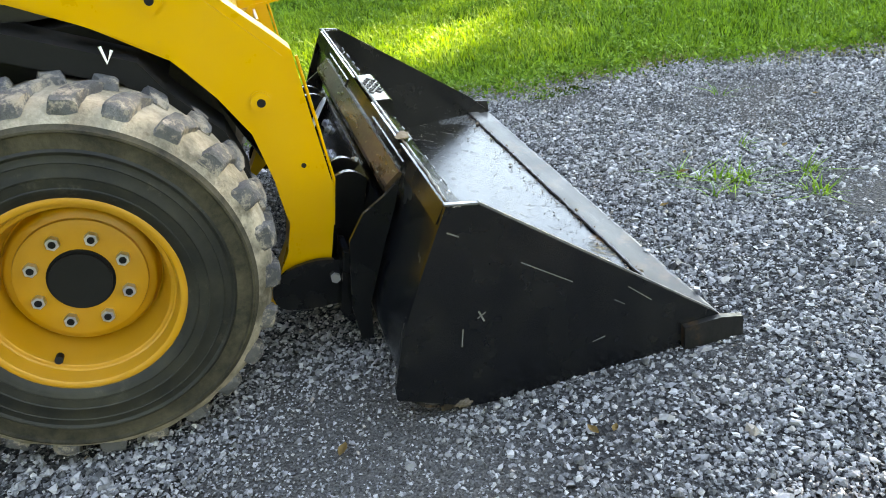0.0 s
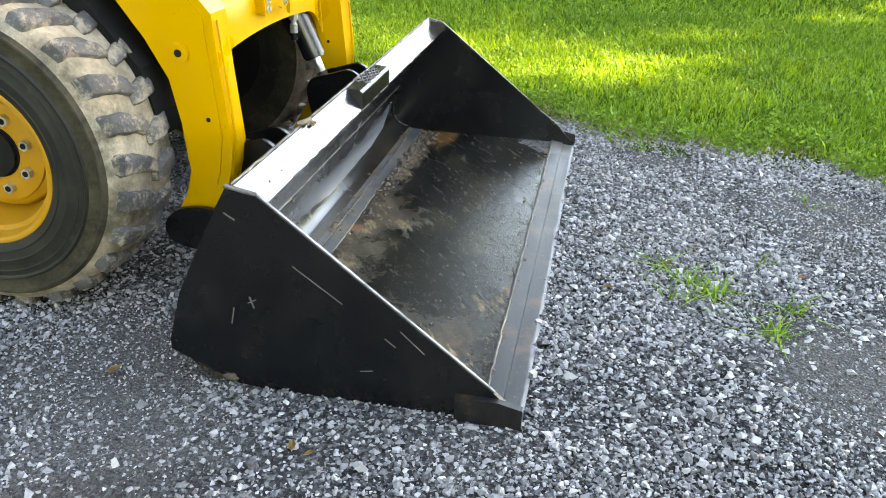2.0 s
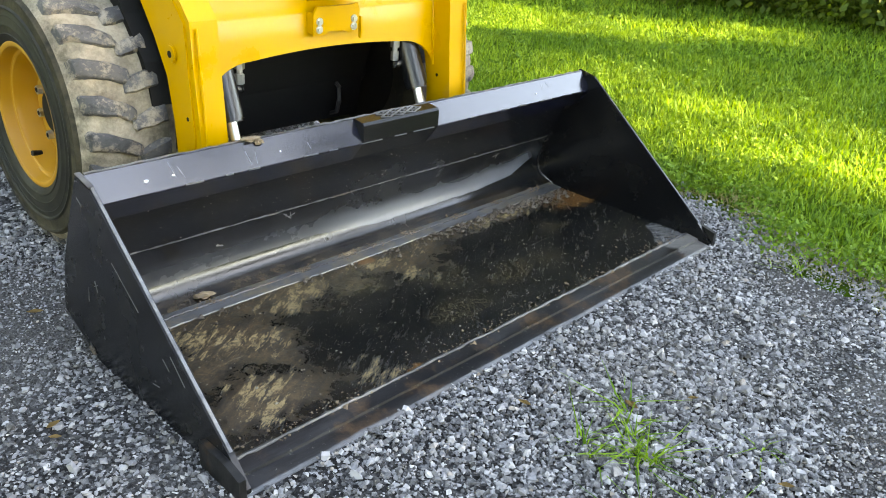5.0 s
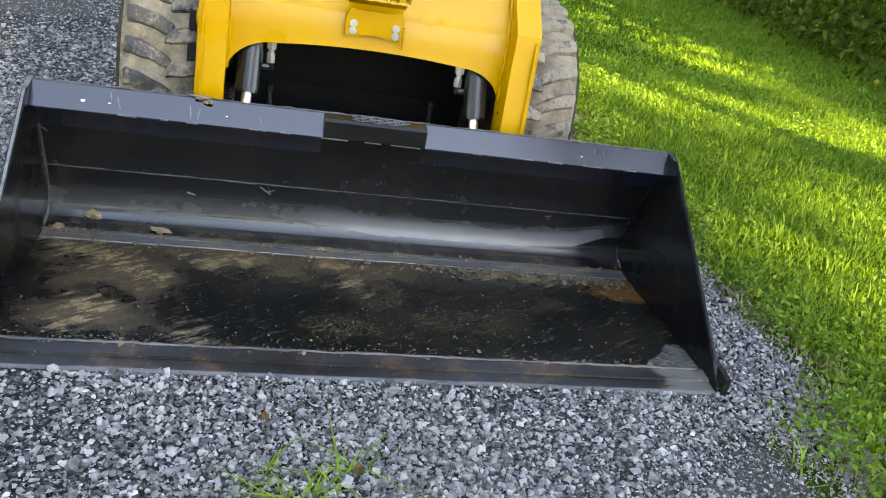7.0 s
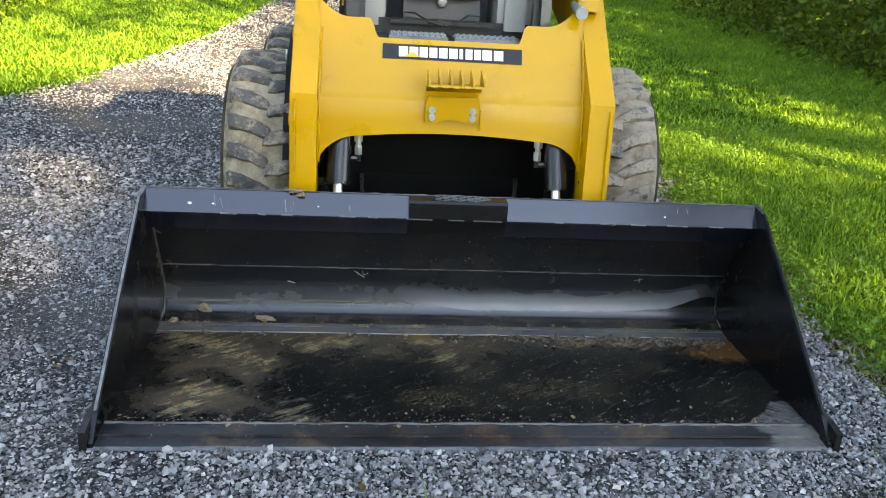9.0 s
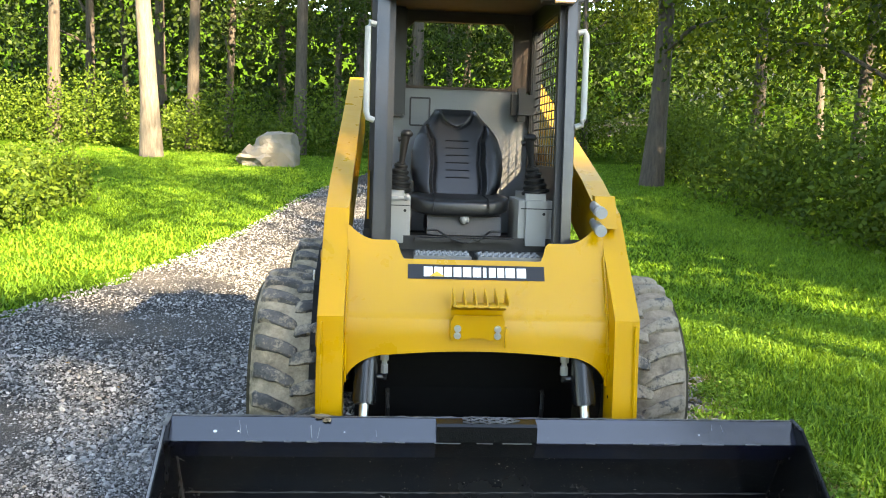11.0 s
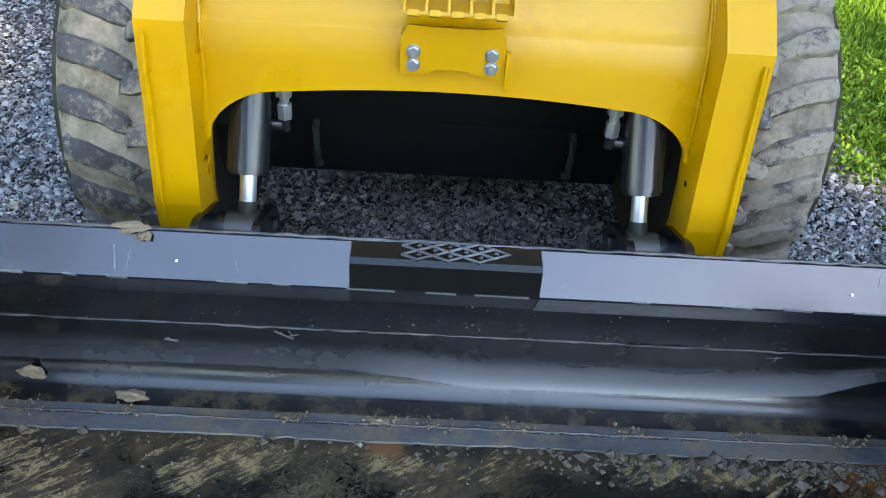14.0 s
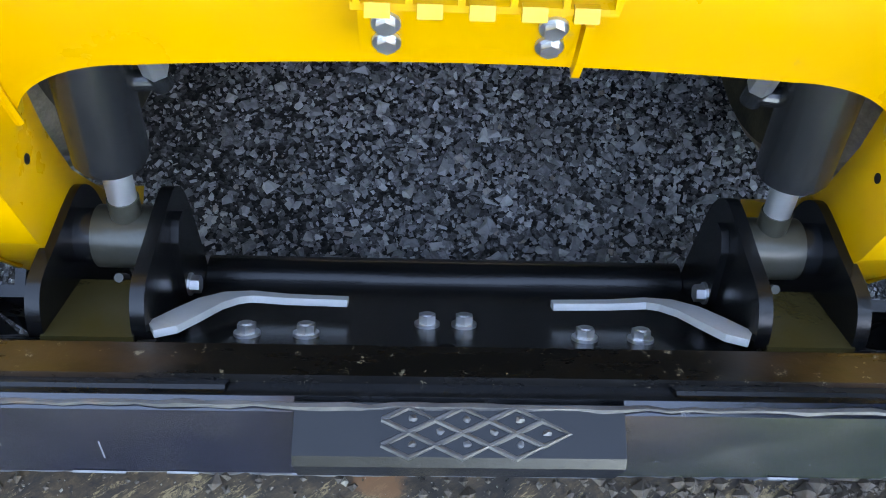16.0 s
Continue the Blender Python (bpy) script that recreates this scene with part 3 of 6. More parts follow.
def sheet_grid(name, xs, ys, material, lift=0.0):
    X, Y = np.meshgrid(xs, ys)
    V = np.stack([X, Y, hz(X, Y) + lift], -1).reshape(-1, 3)
    n, m = len(xs), len(ys)
    i = (np.arange(m - 1)[:, None] * n + np.arange(n - 1)[None]).ravel()
    return arrays(name, V, np.stack([i, i + 1, i + n + 1, i + n], 1), material, smooth=True)


u = np.linspace(-1, 1, 121)
spread = 14 * u + 386 * u ** 5
ground = sheet_grid("ground", spread, spread, M["soil"], -0.02)
tagged(ground, "dark soil under mown lawn rising gently to the woods", "ground", kind="structure")

rs = np.random.RandomState(3)
ys = np.concatenate([np.arange(-30, -4, 1.0), np.arange(-4, 8, 0.12), np.arange(8, 60, 0.8)])
wob = 0.06 * np.sin(ys * 3.1) + 0.05 * np.sin(ys * 7.7 + 1)
cols = np.linspace(0, 1, 25)
L, R = road_l(ys) - wob - 0.06, road_r(ys) + wob + 0.06
X = L[:, None] + (R - L)[:, None] * cols[None]
Y = np.repeat(ys[:, None], len(cols), 1)
crown = np.minimum(1, np.minimum(cols, 1 - cols) * 14)[None]
Z = hz(X, Y) - 0.035 + 0.035 * crown + 0.004 * np.sin(X * 5 + Y * 3) * crown
i = (np.arange(len(ys) - 1)[:, None] * len(cols) + np.arange(len(cols) - 1)[None]).ravel()
road = arrays("gravel_driveway", np.stack([X, Y, Z], -1).reshape(-1, 3), np.stack([i, i + 1, i + len(cols) + 1, i + len(cols)], 1), M["bed"], smooth=True)
tagged(road, "driveway of crushed grey stone with packed bare patches", "driveway", kind="structure")


def stones(name, x0, x1, y0, y1, count, size, seed, label, spread_log=0.38, far=False, fine=False, around=False):
    """Broken stones lying on the ground, blocky or (fine) ridged; fewer and finer on the packed bare patches."""
    r = np.random.RandomState(seed)
    x, y = r.uniform(x0, x1, count), r.uniform(y0, y1, count)
    if far:
        y = y0 + (y1 - y0) * ((y - y0) / (y1 - y0)) ** 2.3
    keep = (x > road_l(y) + 0.02 * r.randn(count)) & (x < road_r(y) + 0.06 * r.randn(count))
    keep &= ~((np.abs(x) < 0.975) & (y > 0.01) & (y < 0.80))
    if around:                                       # thinner cover round the loose heap, closing up to it
        keep &= np.clip(np.minimum.reduce([x + 2.7, y + 1.85, 2.2 - y]) / 0.5, 0, 1) < r.uniform(0, 1, count)
    else:
        keep &= np.clip(np.minimum(x - x0, y - y0) / 0.5, 0, 1) > r.uniform(0, 1, count)
    x, y = x[keep], y[keep]
    bare = np.zeros(len(x))
    for bx, by, br in BARE:
        bare = np.maximum(bare, 1.2 - np.hypot((x - bx) * 0.8, y - by) / br + 0.22 * np.sin(9 * x + 4 * y) + 0.2 * np.sin(13 * y - 7 * x + 1) + 0.13 * np.sin(31 * x + 17 * y))
    bare = np.clip(bare, 0, 1)
    keep = r.uniform(0, 1, len(x)) > (0.35 if fine else 0.62) * bare
    x, y, bare = x[keep], y[keep], bare[keep]
    n = len(x)
    coarse = np.exp(-((x - 0.15) / 0.75) ** 2 - ((y + 0.55) / 0.42) ** 2) + 0.35 * np.exp(-((x - 0.1) / 0.5) ** 2 - ((y - 1.2) / 0.4) ** 2)
    s = size * np.exp(spread_log * r.randn(n)) * (1 - 0.42 * bare) * (1 + 0.26 * coarse)
    if far:
        s *= 1 + 0.01 * (y - y0)
    s = np.clip(s, 0.0035, 0.030 if around else 0.026)
    if far or around:
        base = np.array([(-1, -1, -.7), (1, -1, -.7), (0.8, 1, -.7), (-1, 0.8, -.7), (0, 0, .75)], float) * 0.5
        f = np.array([(0, 1, 4), (1, 2, 4), (2, 3, 4), (3, 0, 4)])
    elif fine:
        base = np.array([(-1, -1, -.7), (1, -1, -.7), (1, 1, -.7), (-1, 1, -.7), (-.5, 0, .8), (.5, 0, .8)], float) * 0.5
        f = np.array([(0, 1, 5), (0, 5, 4), (2, 3, 4), (2, 4, 5), (1, 2, 5), (3, 0, 4)])
    else:
        base = np.array([(-1, -1, -.7), (1, -1, -.7), (1, 1, -.7), (-1, 1, -.7), (-.62, -.5, .8), (.5, -.66, .75), (.62, .5, .8), (-.5, .66, .85)], float) * 0.5
        f = np.array([(4, 5, 6, 7), (0, 1, 5, 4), (1, 2, 6, 5), (2, 3, 7, 6), (3, 0, 4, 7)])
    m = len(base)
    V = base[None] + r.uniform(-0.27, 0.27, (n, m, 3))
    V *= (s[:, None] * r.uniform(0.6, 1.3, (n, 3)) * np.array([1, 1, 0.72]))[:, None, :]
    a, b = r.uniform(0, 6.28, n), r.randn(n) * 0.5
    ca, sa, cb, sb = np.cos(a)[:, None], np.sin(a)[:, None], np.cos(b)[:, None], np.sin(b)[:, None]
    vx, vy, vz = V[..., 0], V[..., 1], V[..., 2]
    vy, vz = vy * cb - vz * sb, vy * sb + vz * cb
    vx, vy = vx * ca - vy * sa, vx * sa + vy * ca
    W = np.stack([vx + x[:, None], vy + y[:, None], vz + (hz(x, y) + s * r.uniform(0.05, 0.55, n))[:, None]], -1)
    F = (np.arange(n)[:, None, None] * m + f[None]).reshape(-1, f.shape[1])
    return tagged(arrays(name, W.reshape(-1, 3), F, M["stone"]), label, "gravel", kind="stuff")


def blades(name, x, y, height, width, seed, material, label, category="grass", lean=0.8, plain_blade=False):
    """Grass: bent, pointed blades; far off each is one leaning sliver."""
    r = np.random.RandomState(seed)
    n = len(x)
    h = height * np.exp(0.3 * r.randn(n))
    a, ln = r.uniform(0, 6.28, n), lean * r.uniform(0.2, 1.3, n)
    w = width * r.uniform(0.7, 1.3, n)
    dx, dy = np.cos(a), np.sin(a)
    px, py = -dy, dx
    z = hz(x, y) - 0.02
    pts = []
    for k, (f, ww) in enumerate(((0, 1), (0.5, 0.8), (1, 0))):
        ox, oy, oz = dx * ln * h * f ** 2, dy * ln * h * f ** 2, h * f * (1 - 0.25 * ln * f)
        if k < 2:
            for sgn in (-0.5, 0.5):
                pts.append(np.stack([x + ox + px * w * ww * sgn, y + oy + py * w * ww * sgn, z + oz], -1))
        else:
            pts.append(np.stack([x + ox, y + oy, z + oz], -1))
    if plain_blade:
        V = np.stack([pts[0], pts[1], pts[4]], 1).reshape(-1, 3)
        return tagged(arrays(name, V, np.arange(n * 3).reshape(-1, 3), material), label, category, kind="stuff")
    V = np.stack(pts, 1).reshape(-1, 3)
    b = np.arange(n)[:, None] * 5
    F = np.concatenate([b + np.array([[0, 1, 3]]), b + np.array([[0, 3, 2]]), b + np.array([[2, 3, 4]])], 0)
    return tagged(arrays(name, V, F, material), label, category, kind="stuff")


def lawn(name, x0, x1, y0, y1, count, height, width, seed, label, margin=0.0, plain_blade=False):
    r = np.random.RandomState(seed)
    x, y = r.uniform(x0, x1, count), r.uniform(y0, y1, count)
    tuft = np.sin(x * 5.3 + np.sin(y * 4.1) * 2) + np.sin(y * 6.1 + np.sin(x * 3.7) * 2)
    edge = margin + 0.10 * np.sin(y * 5.1) + 0.07 * np.sin(y * 11.3) + 0.045 * r.randn(count)
    keep = ((x > road_r(y) + edge) | (x < road_l(y) - edge)) & (tuft + r.uniform(-2.6, 1.2, count) < 1.2)
    return blades(name, x[keep], y[keep], height, width, seed + 1, M["grass"], label, lean=1.1 if plain_blade else 0.8, plain_blade=plain_blade)


# ---------------------------------------------------------------- trees and boulder
def leaves_at(c, size, r, flat=0.35):
    """Leaf quads at the points c."""
    n = len(c)
    d = r.randn(n, 3)
    d /= np.linalg.norm(d, axis=1)[:, None]
    up = r.randn(n, 3) * np.array([1, 1, flat])
    s = np.cross(d, up)
    s /= np.linalg.norm(s, axis=1)[:, None] + 1e-9
    L = size * r.uniform(0.6, 1.3, n)[:, None]          # size: one number, or a column of them
    V = np.stack([c - d * L * 0.5, c + s * L * 0.28, c + d * L * 0.5, c - s * L * 0.28], 1)
    return V.reshape(-1, 3), np.arange(n * 4).reshape(-1, 4)


def tree(x, y, height, girth, seed, crown_low, count, leaf, label, spread=2.6, lean=0.0, group="trees of the woods", skin="bark", clump=1.0, foliage="leaf"):
    """A tapered trunk with limbs, and a crown of small leaves in uneven clumps."""
    r = np.random.RandomState(seed)
    z = float(hz(x, y)) - 0.15
    t = thing("tree", (x, y, z), label, "tree", group)
    bm = BM()
    pts, rad = [], []
    for k in range(9):
        f = k / 8
        pts.append((x + lean * height * f + 0.10 * math.sin(f * 5 + seed), y + 0.10 * math.cos(f * 4 + seed), z + height * f))
        rad.append(girth / 2 * (1.25 if k == 0 else 1) * (1 - 0.82 * f))
    pipe(bm, pts, rad, 12)
    tips = []
    for k in range(9):
        f = crown_low + (1 - crown_low) * (k + 0.5) / 9 * 0.95
        q = Vector(pts[0]).lerp(Vector(pts[-1]), f)
        a = r.uniform(0, 6.28)
        ln = spread * (1.1 - 0.55 * f) * r.uniform(0.7, 1.1)
        e = q + Vector((math.cos(a) * ln, math.sin(a) * ln, ln * r.uniform(0.1, 0.5)))
        mid = q.lerp(e, 0.5) + Vector((0, 0, 0.12 * ln))
        pipe(bm, [q, mid, e], [girth * 0.16, girth * 0.10, girth * 0.03], 6)
        tips += [mid, e, q.lerp(e, 0.8) + Vector(r.randn(3) * 0.4), Vector(e) + Vector(r.randn(3) * 0.6)]
    part("trunk", bm, M[skin], t, smooth=True)
    tips = np.array([tuple(q) for q in tips])
    c = tips[r.randint(0, len(tips), count)] + r.randn(count, 3) * np.array([0.46, 0.46, 0.32]) * spread / 2.6 * clump
    V, F = leaves_at(c - np.array([x, y, z]), leaf, r)
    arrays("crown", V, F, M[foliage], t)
    return t


def thicket(name, spots, seed, leaf, per, label, material="leaf", rad=0.7, high=1.3):
    """Low bushes and weeds as one mass of leaves."""
    r = np.random.RandomState(seed)
    C = []
    for x, y in spots:
        s = r.uniform(0.6, 1.3)
        n = int(per * s)
        a, q = r.uniform(0, 6.28, n), np.sqrt(r.uniform(0, 1, n)) * rad * s
        hgt = np.abs(r.uniform(0, 1, n)) ** 0.8 * high * s * (1.1 - 0.5 * (q / (rad * s)) ** 2)
        px, py = x + q * np.cos(a), y + q * np.sin(a)
        C.append(np.stack([px, py, hz(px, py) + hgt], -1))
    V, F = leaves_at(np.concatenate(C), leaf, r)
    return tagged(arrays(name, V, F, M[material]), label, "undergrowth", kind="stuff")


# ---------------------------------------------------------------- bucket
bucket = thing("loader_bucket", (0, 0.4, 0), "black steel loader bucket, scuffed and muddy inside, resting on gravel", "loader bucket")
BACK = bent([(0.735, 0.026), (0.775, 0.037), (0.803, 0.075), (0.805, 0.13), (0.785, 0.19), (0.75, 0.265), (0.70, 0.37), (0.668, 0.455)], 4)
SIDE = [(0.0, -0.008), (0.0, 0.02), (0.055, 0.074), (0.592, 0.494), (0.664, 0.506), (0.69, 0.458), (0.742, 0.356), (0.80, 0.234), (0.838, 0.105), (0.838, 0.078), (0.672, 0.006), (0.58, 0.0)]
for sgn in (-1, 1):
    x0, x1 = sgn * 0.974, sgn * 0.988
    side = part("side_plate", prism(BM(), SIDE, x0, x1), M["black"], bucket, bevel=0.002)
    bm = BM()
    prism(bm, [(-0.006, -0.012), (-0.006, 0.055), (0.05, 0.068), (0.147, 0.068), (0.147, -0.012)], sgn * 0.9885, sgn * 1.006)
    part("corner_plate", bm, M["corner"], bucket, bevel=0.003)
    bm = BM()
    slab(bm, (sgn * 0.981, 0.06, 0.0795), (sgn * 0.981, 0.594, 0.4985), 0.0075, 0.004, (0, -0.6, 0.8))
    slab(bm, (sgn * 0.981, 0.596, 0.4985), (sgn * 0.981, 0.666, 0.5115), 0.0135, 0.004)
    part("bare_edge", bm, M["bare"] if sgn < 0 else M["black"], side, "paint worn along the edge")
    if sgn < 0:
        for a, b, w in (((0.52, 0.340), (0.408, 0.260), 0.0022), ((0.627, 0.249), (0.618, 0.221), 0.004), ((0.612, 0.243), (0.632, 0.232), 0.0025), ((0.667, 0.215), (0.676, 0.172), 0.0028),
                        ((0.312, 0.185), (0.287, 0.166), 0.0018), ((0.67, 0.451), (0.646, 0.436), 0.003), ((0.276, 0.209), (0.221, 0.158), 0.0022), ((0.371, 0.089), (0.340, 0.095), 0.002)):
            bm = BM()
            slab(bm, (-0.9884, *a), (-0.9884, *b), w, 0.0012, (1, 0, 0))
            part("scratch", bm, M["scratch"], side)
floor_plate = part("floor_plate", box(BM(), -0.973, 0.973, 0.088, 0.742, 0.004, 0.020), M["floor"], bucket, "worn black floor plate smeared with dried mud")
part("cutting_edge", prism(BM(), [(-0.006, -0.006), (-0.006, 0.005), (0.002, 0.0095), (0.044, 0.0135), (0.0455, 0.0205), (0.092, 0.0265), (0.092, -0.006)], -0.988, 0.988), M["edge"], bucket, "worn bare-steel cutting edge", bevel=0.001)
bm = BM()
sheet(bm, [[(x, y, z) for y, z in BACK] for x in np.linspace(-0.973, 0.973, 9)], 0.010, (0, 1, -0.7))
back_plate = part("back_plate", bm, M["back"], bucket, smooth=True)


def bead(y, z, seed, r=0.004, x0=-0.97, x1=0.97):
    rr = np.random.RandomState(seed)
    n = 90
    pts = [(x, y + rr.uniform(-1, 1) * 0.0016, z + rr.uniform(-1, 1) * 0.0012) for x in np.linspace(x0, x1, n)]
    return pipe(BM(), pts, [r * rr.uniform(0.6, 1.3) for _ in pts], 6)


bm = BM()
rr = np.random.RandomState(17)
xs = np.linspace(-0.972, 0.972, 120)
front = 0.668 + 0.0016 * np.sin(xs * 9.0) + 0.0010 * rr.randn(120)
sheet(bm, [[(x, f, 0.0205), (x, f + 0.0015, 0.0238), (x, 0.69, 0.0242), (x, 0.712, 0.0244), (x, 0.742, 0.0252)] for x, f in zip(xs, front)], 0.003, (0, 0, -1))
part("lap_strip", bm, M["lap"], bucket, "scuffed grey lap of the back plate over the floor")
part("weld_bead", bead(0.713, 0.0240, 1, 0.0026), M["weld"], bucket)
for k, (x0, x1) in enumerate(((-0.95, -0.61), (-0.33, -0.10), (0.18, 0.55))):
    part("crack", bead(0.7085, 0.0237, 40 + k, 0.0014, x0, x1), M["dark"], bucket)
part("weld_bead", bead(0.773, 0.216, 2, 0.0024), M["weld"], bucket)
part("weld_bead", bead(0.090, 0.0265, 3, 0.005), M["weld"], bucket)
part("weld_bead", bead(0.655, 0.5105, 4, 0.0036), M["weld"], bucket)
# top rail: a folded strip along the lip, with the step let into its middle
RAIL = [(0.649, 0.5095), (0.603, 0.449), (0.604, 0.444), (0.653, 0.3825), (0.661, 0.379), (0.690, 0.379), (0.668, 0.437), (0.680, 0.470), (0.664, 0.508)]
for x0, x1 in ((-0.973, -0.170), (0.142, 0.973)):
    part("top_rail", prism(BM(), RAIL, x0, x1), M["rail"], bucket, bevel=0.003)
for x, w, a, b, lean in ((-0.77, 0.0016, 0.1, 0.7, 0.012), (-0.755, 0.0012, 0.3, 0.8, 0.02), (-0.555, 0.0022, 0.3, 0.9, 0.008), (-0.52, 0.0014, 0.4, 0.9, -0.012), (-0.36, 0.0012, 0.5, 0.8, 0.01), (0.71, 0.0012, 0.1, 0.4, -0.015), (0.735, 0.0012, 0.1, 0.45, 0.01)):
    p, q = (Vector((x + lean * f, 0.6475 - 0.0415 * f - 0.0012, 0.5050 - 0.0535 * f + 0.0008)) for f in (a, b))
    part("scratch", slab(BM(), p, q, w, 0.0008, (0, -0.82, 0.57)), M["rub"], bucket)
bm = BM()
prism(bm, [(0.658, 0.512), (0.609, 0.507), (0.601, 0.499), (0.6005, 0.452), (0.606, 0.443), (0.654, 0.384), (0.664, 0.384), (0.664, 0.47)], -0.169, 0.141)
step = part("step", bm, M["cplate"], bucket, bevel=0.003)
bm = BM()
for j in range(3):                                  # expanded-metal grip: three rows of flat diamonds
    for k in range(3):
        cx_, cy_ = -0.062 + 0.050 * k + 0.025 * (j % 2), 0.6195 + 0.0115 * j
        q = [(cx_ - 0.025, cy_), (cx_, cy_ + 0.0115), (cx_ + 0.025, cy_), (cx_, cy_ - 0.0115), (cx_ - 0.025, cy_)]
        pipe(bm, [(x, y, 0.5085 + 0.094 * (y - 0.612)) for x, y in q], 0.0030, 6)
        for v in bm.verts:
            v.tag = True
        blob(bm, (cx_ + 0.004, cy_ + 0.001, 0.5085 + 0.094 * (cy_ - 0.612)), (0.0045, 0.004, 0.003), 3 * j + k, 1, 0.5)
part("grip_mesh", bm, M["weld"], step, "raised diamond mesh welded on the step")
# paint rubbed off in dashes along the fold of the rail
for x, ln, h in ((-0.72, 0.05, 0.005), (-0.62, 0.022, 0.004), (-0.545, 0.035, 0.005), (-0.36, 0.05, 0.003), (-0.28, 0.03, 0.003), (0.31, 0.03, 0.003), (0.47, 0.05, 0.003), (0.57, 0.05, 0.004), (0.70, 0.07, 0.003), (0.83, 0.05, 0.003), (-0.135, 0.08, 0.0025), (-0.02, 0.05, 0.0025), (0.08, 0.09, 0.0025)):
    low = 0.4555 if x < -0.17 or x > 0.142 else 0.4535
    part("scratch", slab(BM(), (x - ln / 2, 0.6025, low - 0.006), (x + ln / 2, 0.6022, low - 0.007), 0.0022, h, (0, -0.3, 0.95)), M["rub"], bucket)
# fillet welds where the back plate meets the sides
for sgn in (-1, 1):
    wr_ = np.random.RandomState(60 + sgn)
    part("weld_bead", pipe(BM(), [(sgn * 0.972, y - 0.003 + wr_.uniform(-1, 1) * 0.001, z + 0.002) for y, z in BACK], 0.0042, 6), M["weld"] if sgn < 0 else M["black"], bucket)
# rear flange of the lip and the quick-attach bar behind it
part("rear_lip", prism(BM(), [(0.681, 0.4705), (0.6645, 0.5065), (0.6665, 0.5025), (0.688, 0.468)], -0.973, 0.973), M["black"], bucket)
bar = part("attach_bar", prism(BM(), [(0.686, 0.468), (0.694, 0.474), (0.735, 0.444), (0.736, 0.422), (0.722, 0.416)], -0.655, 0.625), M["greasy"], bucket, "greasy steel attach bar", bevel=0.003)
for x0, x1 in ((-0.64, -0.24), (0.2, 0.61)):
    part("stiffener", prism(BM(), [(0.6685, 0.490), (0.679, 0.490), (0.690, 0.470), (0.6825, 0.466)], x0, x1), M["black"], bucket)
for sgn in (-1, 1):
    x0 = sgn * 0.64 - 0.015
    part("gusset", prism(BM(), [(0.695, 0.460), (0.738, 0.428), (0.800, 0.392), (0.845, 0.330), (0.872, 0.15), (0.866, 0.055), (0.835, 0.05), (0.825, 0.15), (0.758, 0.31), (0.722, 0.39)], x0, x0 + sgn * 0.012), M["black"], bucket)
part("mounting_plate", prism(BM(), [(0.736, 0.392), (0.748, 0.397), (0.868, 0.06), (0.855, 0.055)], -0.62, 0.59), M["black"], bucket)
for a, b, w in (((-0.335, 0.777, 0.205), (-0.300, 0.787, 0.178), 0.006), ((-0.312, 0.786, 0.185), (-0.288, 0.782, 0.195), 0.004), ((-0.56, 0.796, 0.155), (-0.535, 0.80, 0.148), 0.007),
                ((0.665, 0.779, 0.20), (0.668, 0.789, 0.178), 0.004), ((-0.97, 0.7, 0.36), (-0.95, 0.71, 0.345), 0.004)):
    bm = BM()
    slab(bm, (a[0], a[1] - 0.0025, a[2]), (b[0], b[1] - 0.0025, b[2]), w * 0.5, 0.0010, (0, -1, 0.3))
    slab(bm, (a[0] + 0.012, a[1] - 0.0015, a[2] - 0.003), (b[0] - 0.02, b[1] - 0.0030, b[2] + 0.009), w * 0.35, 0.0010, (0, -1, 0.3))
    part("scratch", bm, M["scratch"], back_plate)
for k, (x, w) in enumerate(((-0.768, 0.004), (-0.839, 0.007), (-0.45, 0.003), (0.66, 0.003))):
    bm = BM()
    blob(bm, (x, 0.6205 - 0.001, 0.474), (w, 0.003, w * 0.7), k, 1)
    part("paint_chip", bm, M["white"], bucket)

# ---------------------------------------------------------------- loader
CX = -0.013
loader = thing("skid_steer_loader", (CX, 1.9, 0), "yellow skid-steer loader with dusty tyres, standing on gravel", "loader")


def group(name, parent, at, label=""):
    """A part that carries its own pieces."""
    ob = new(name)
    ob.location = Vector(at) - ORIGIN[parent]
    ob.parent = parent
    ORIGIN[ob] = Vector(at)
    return tagged(ob, label)


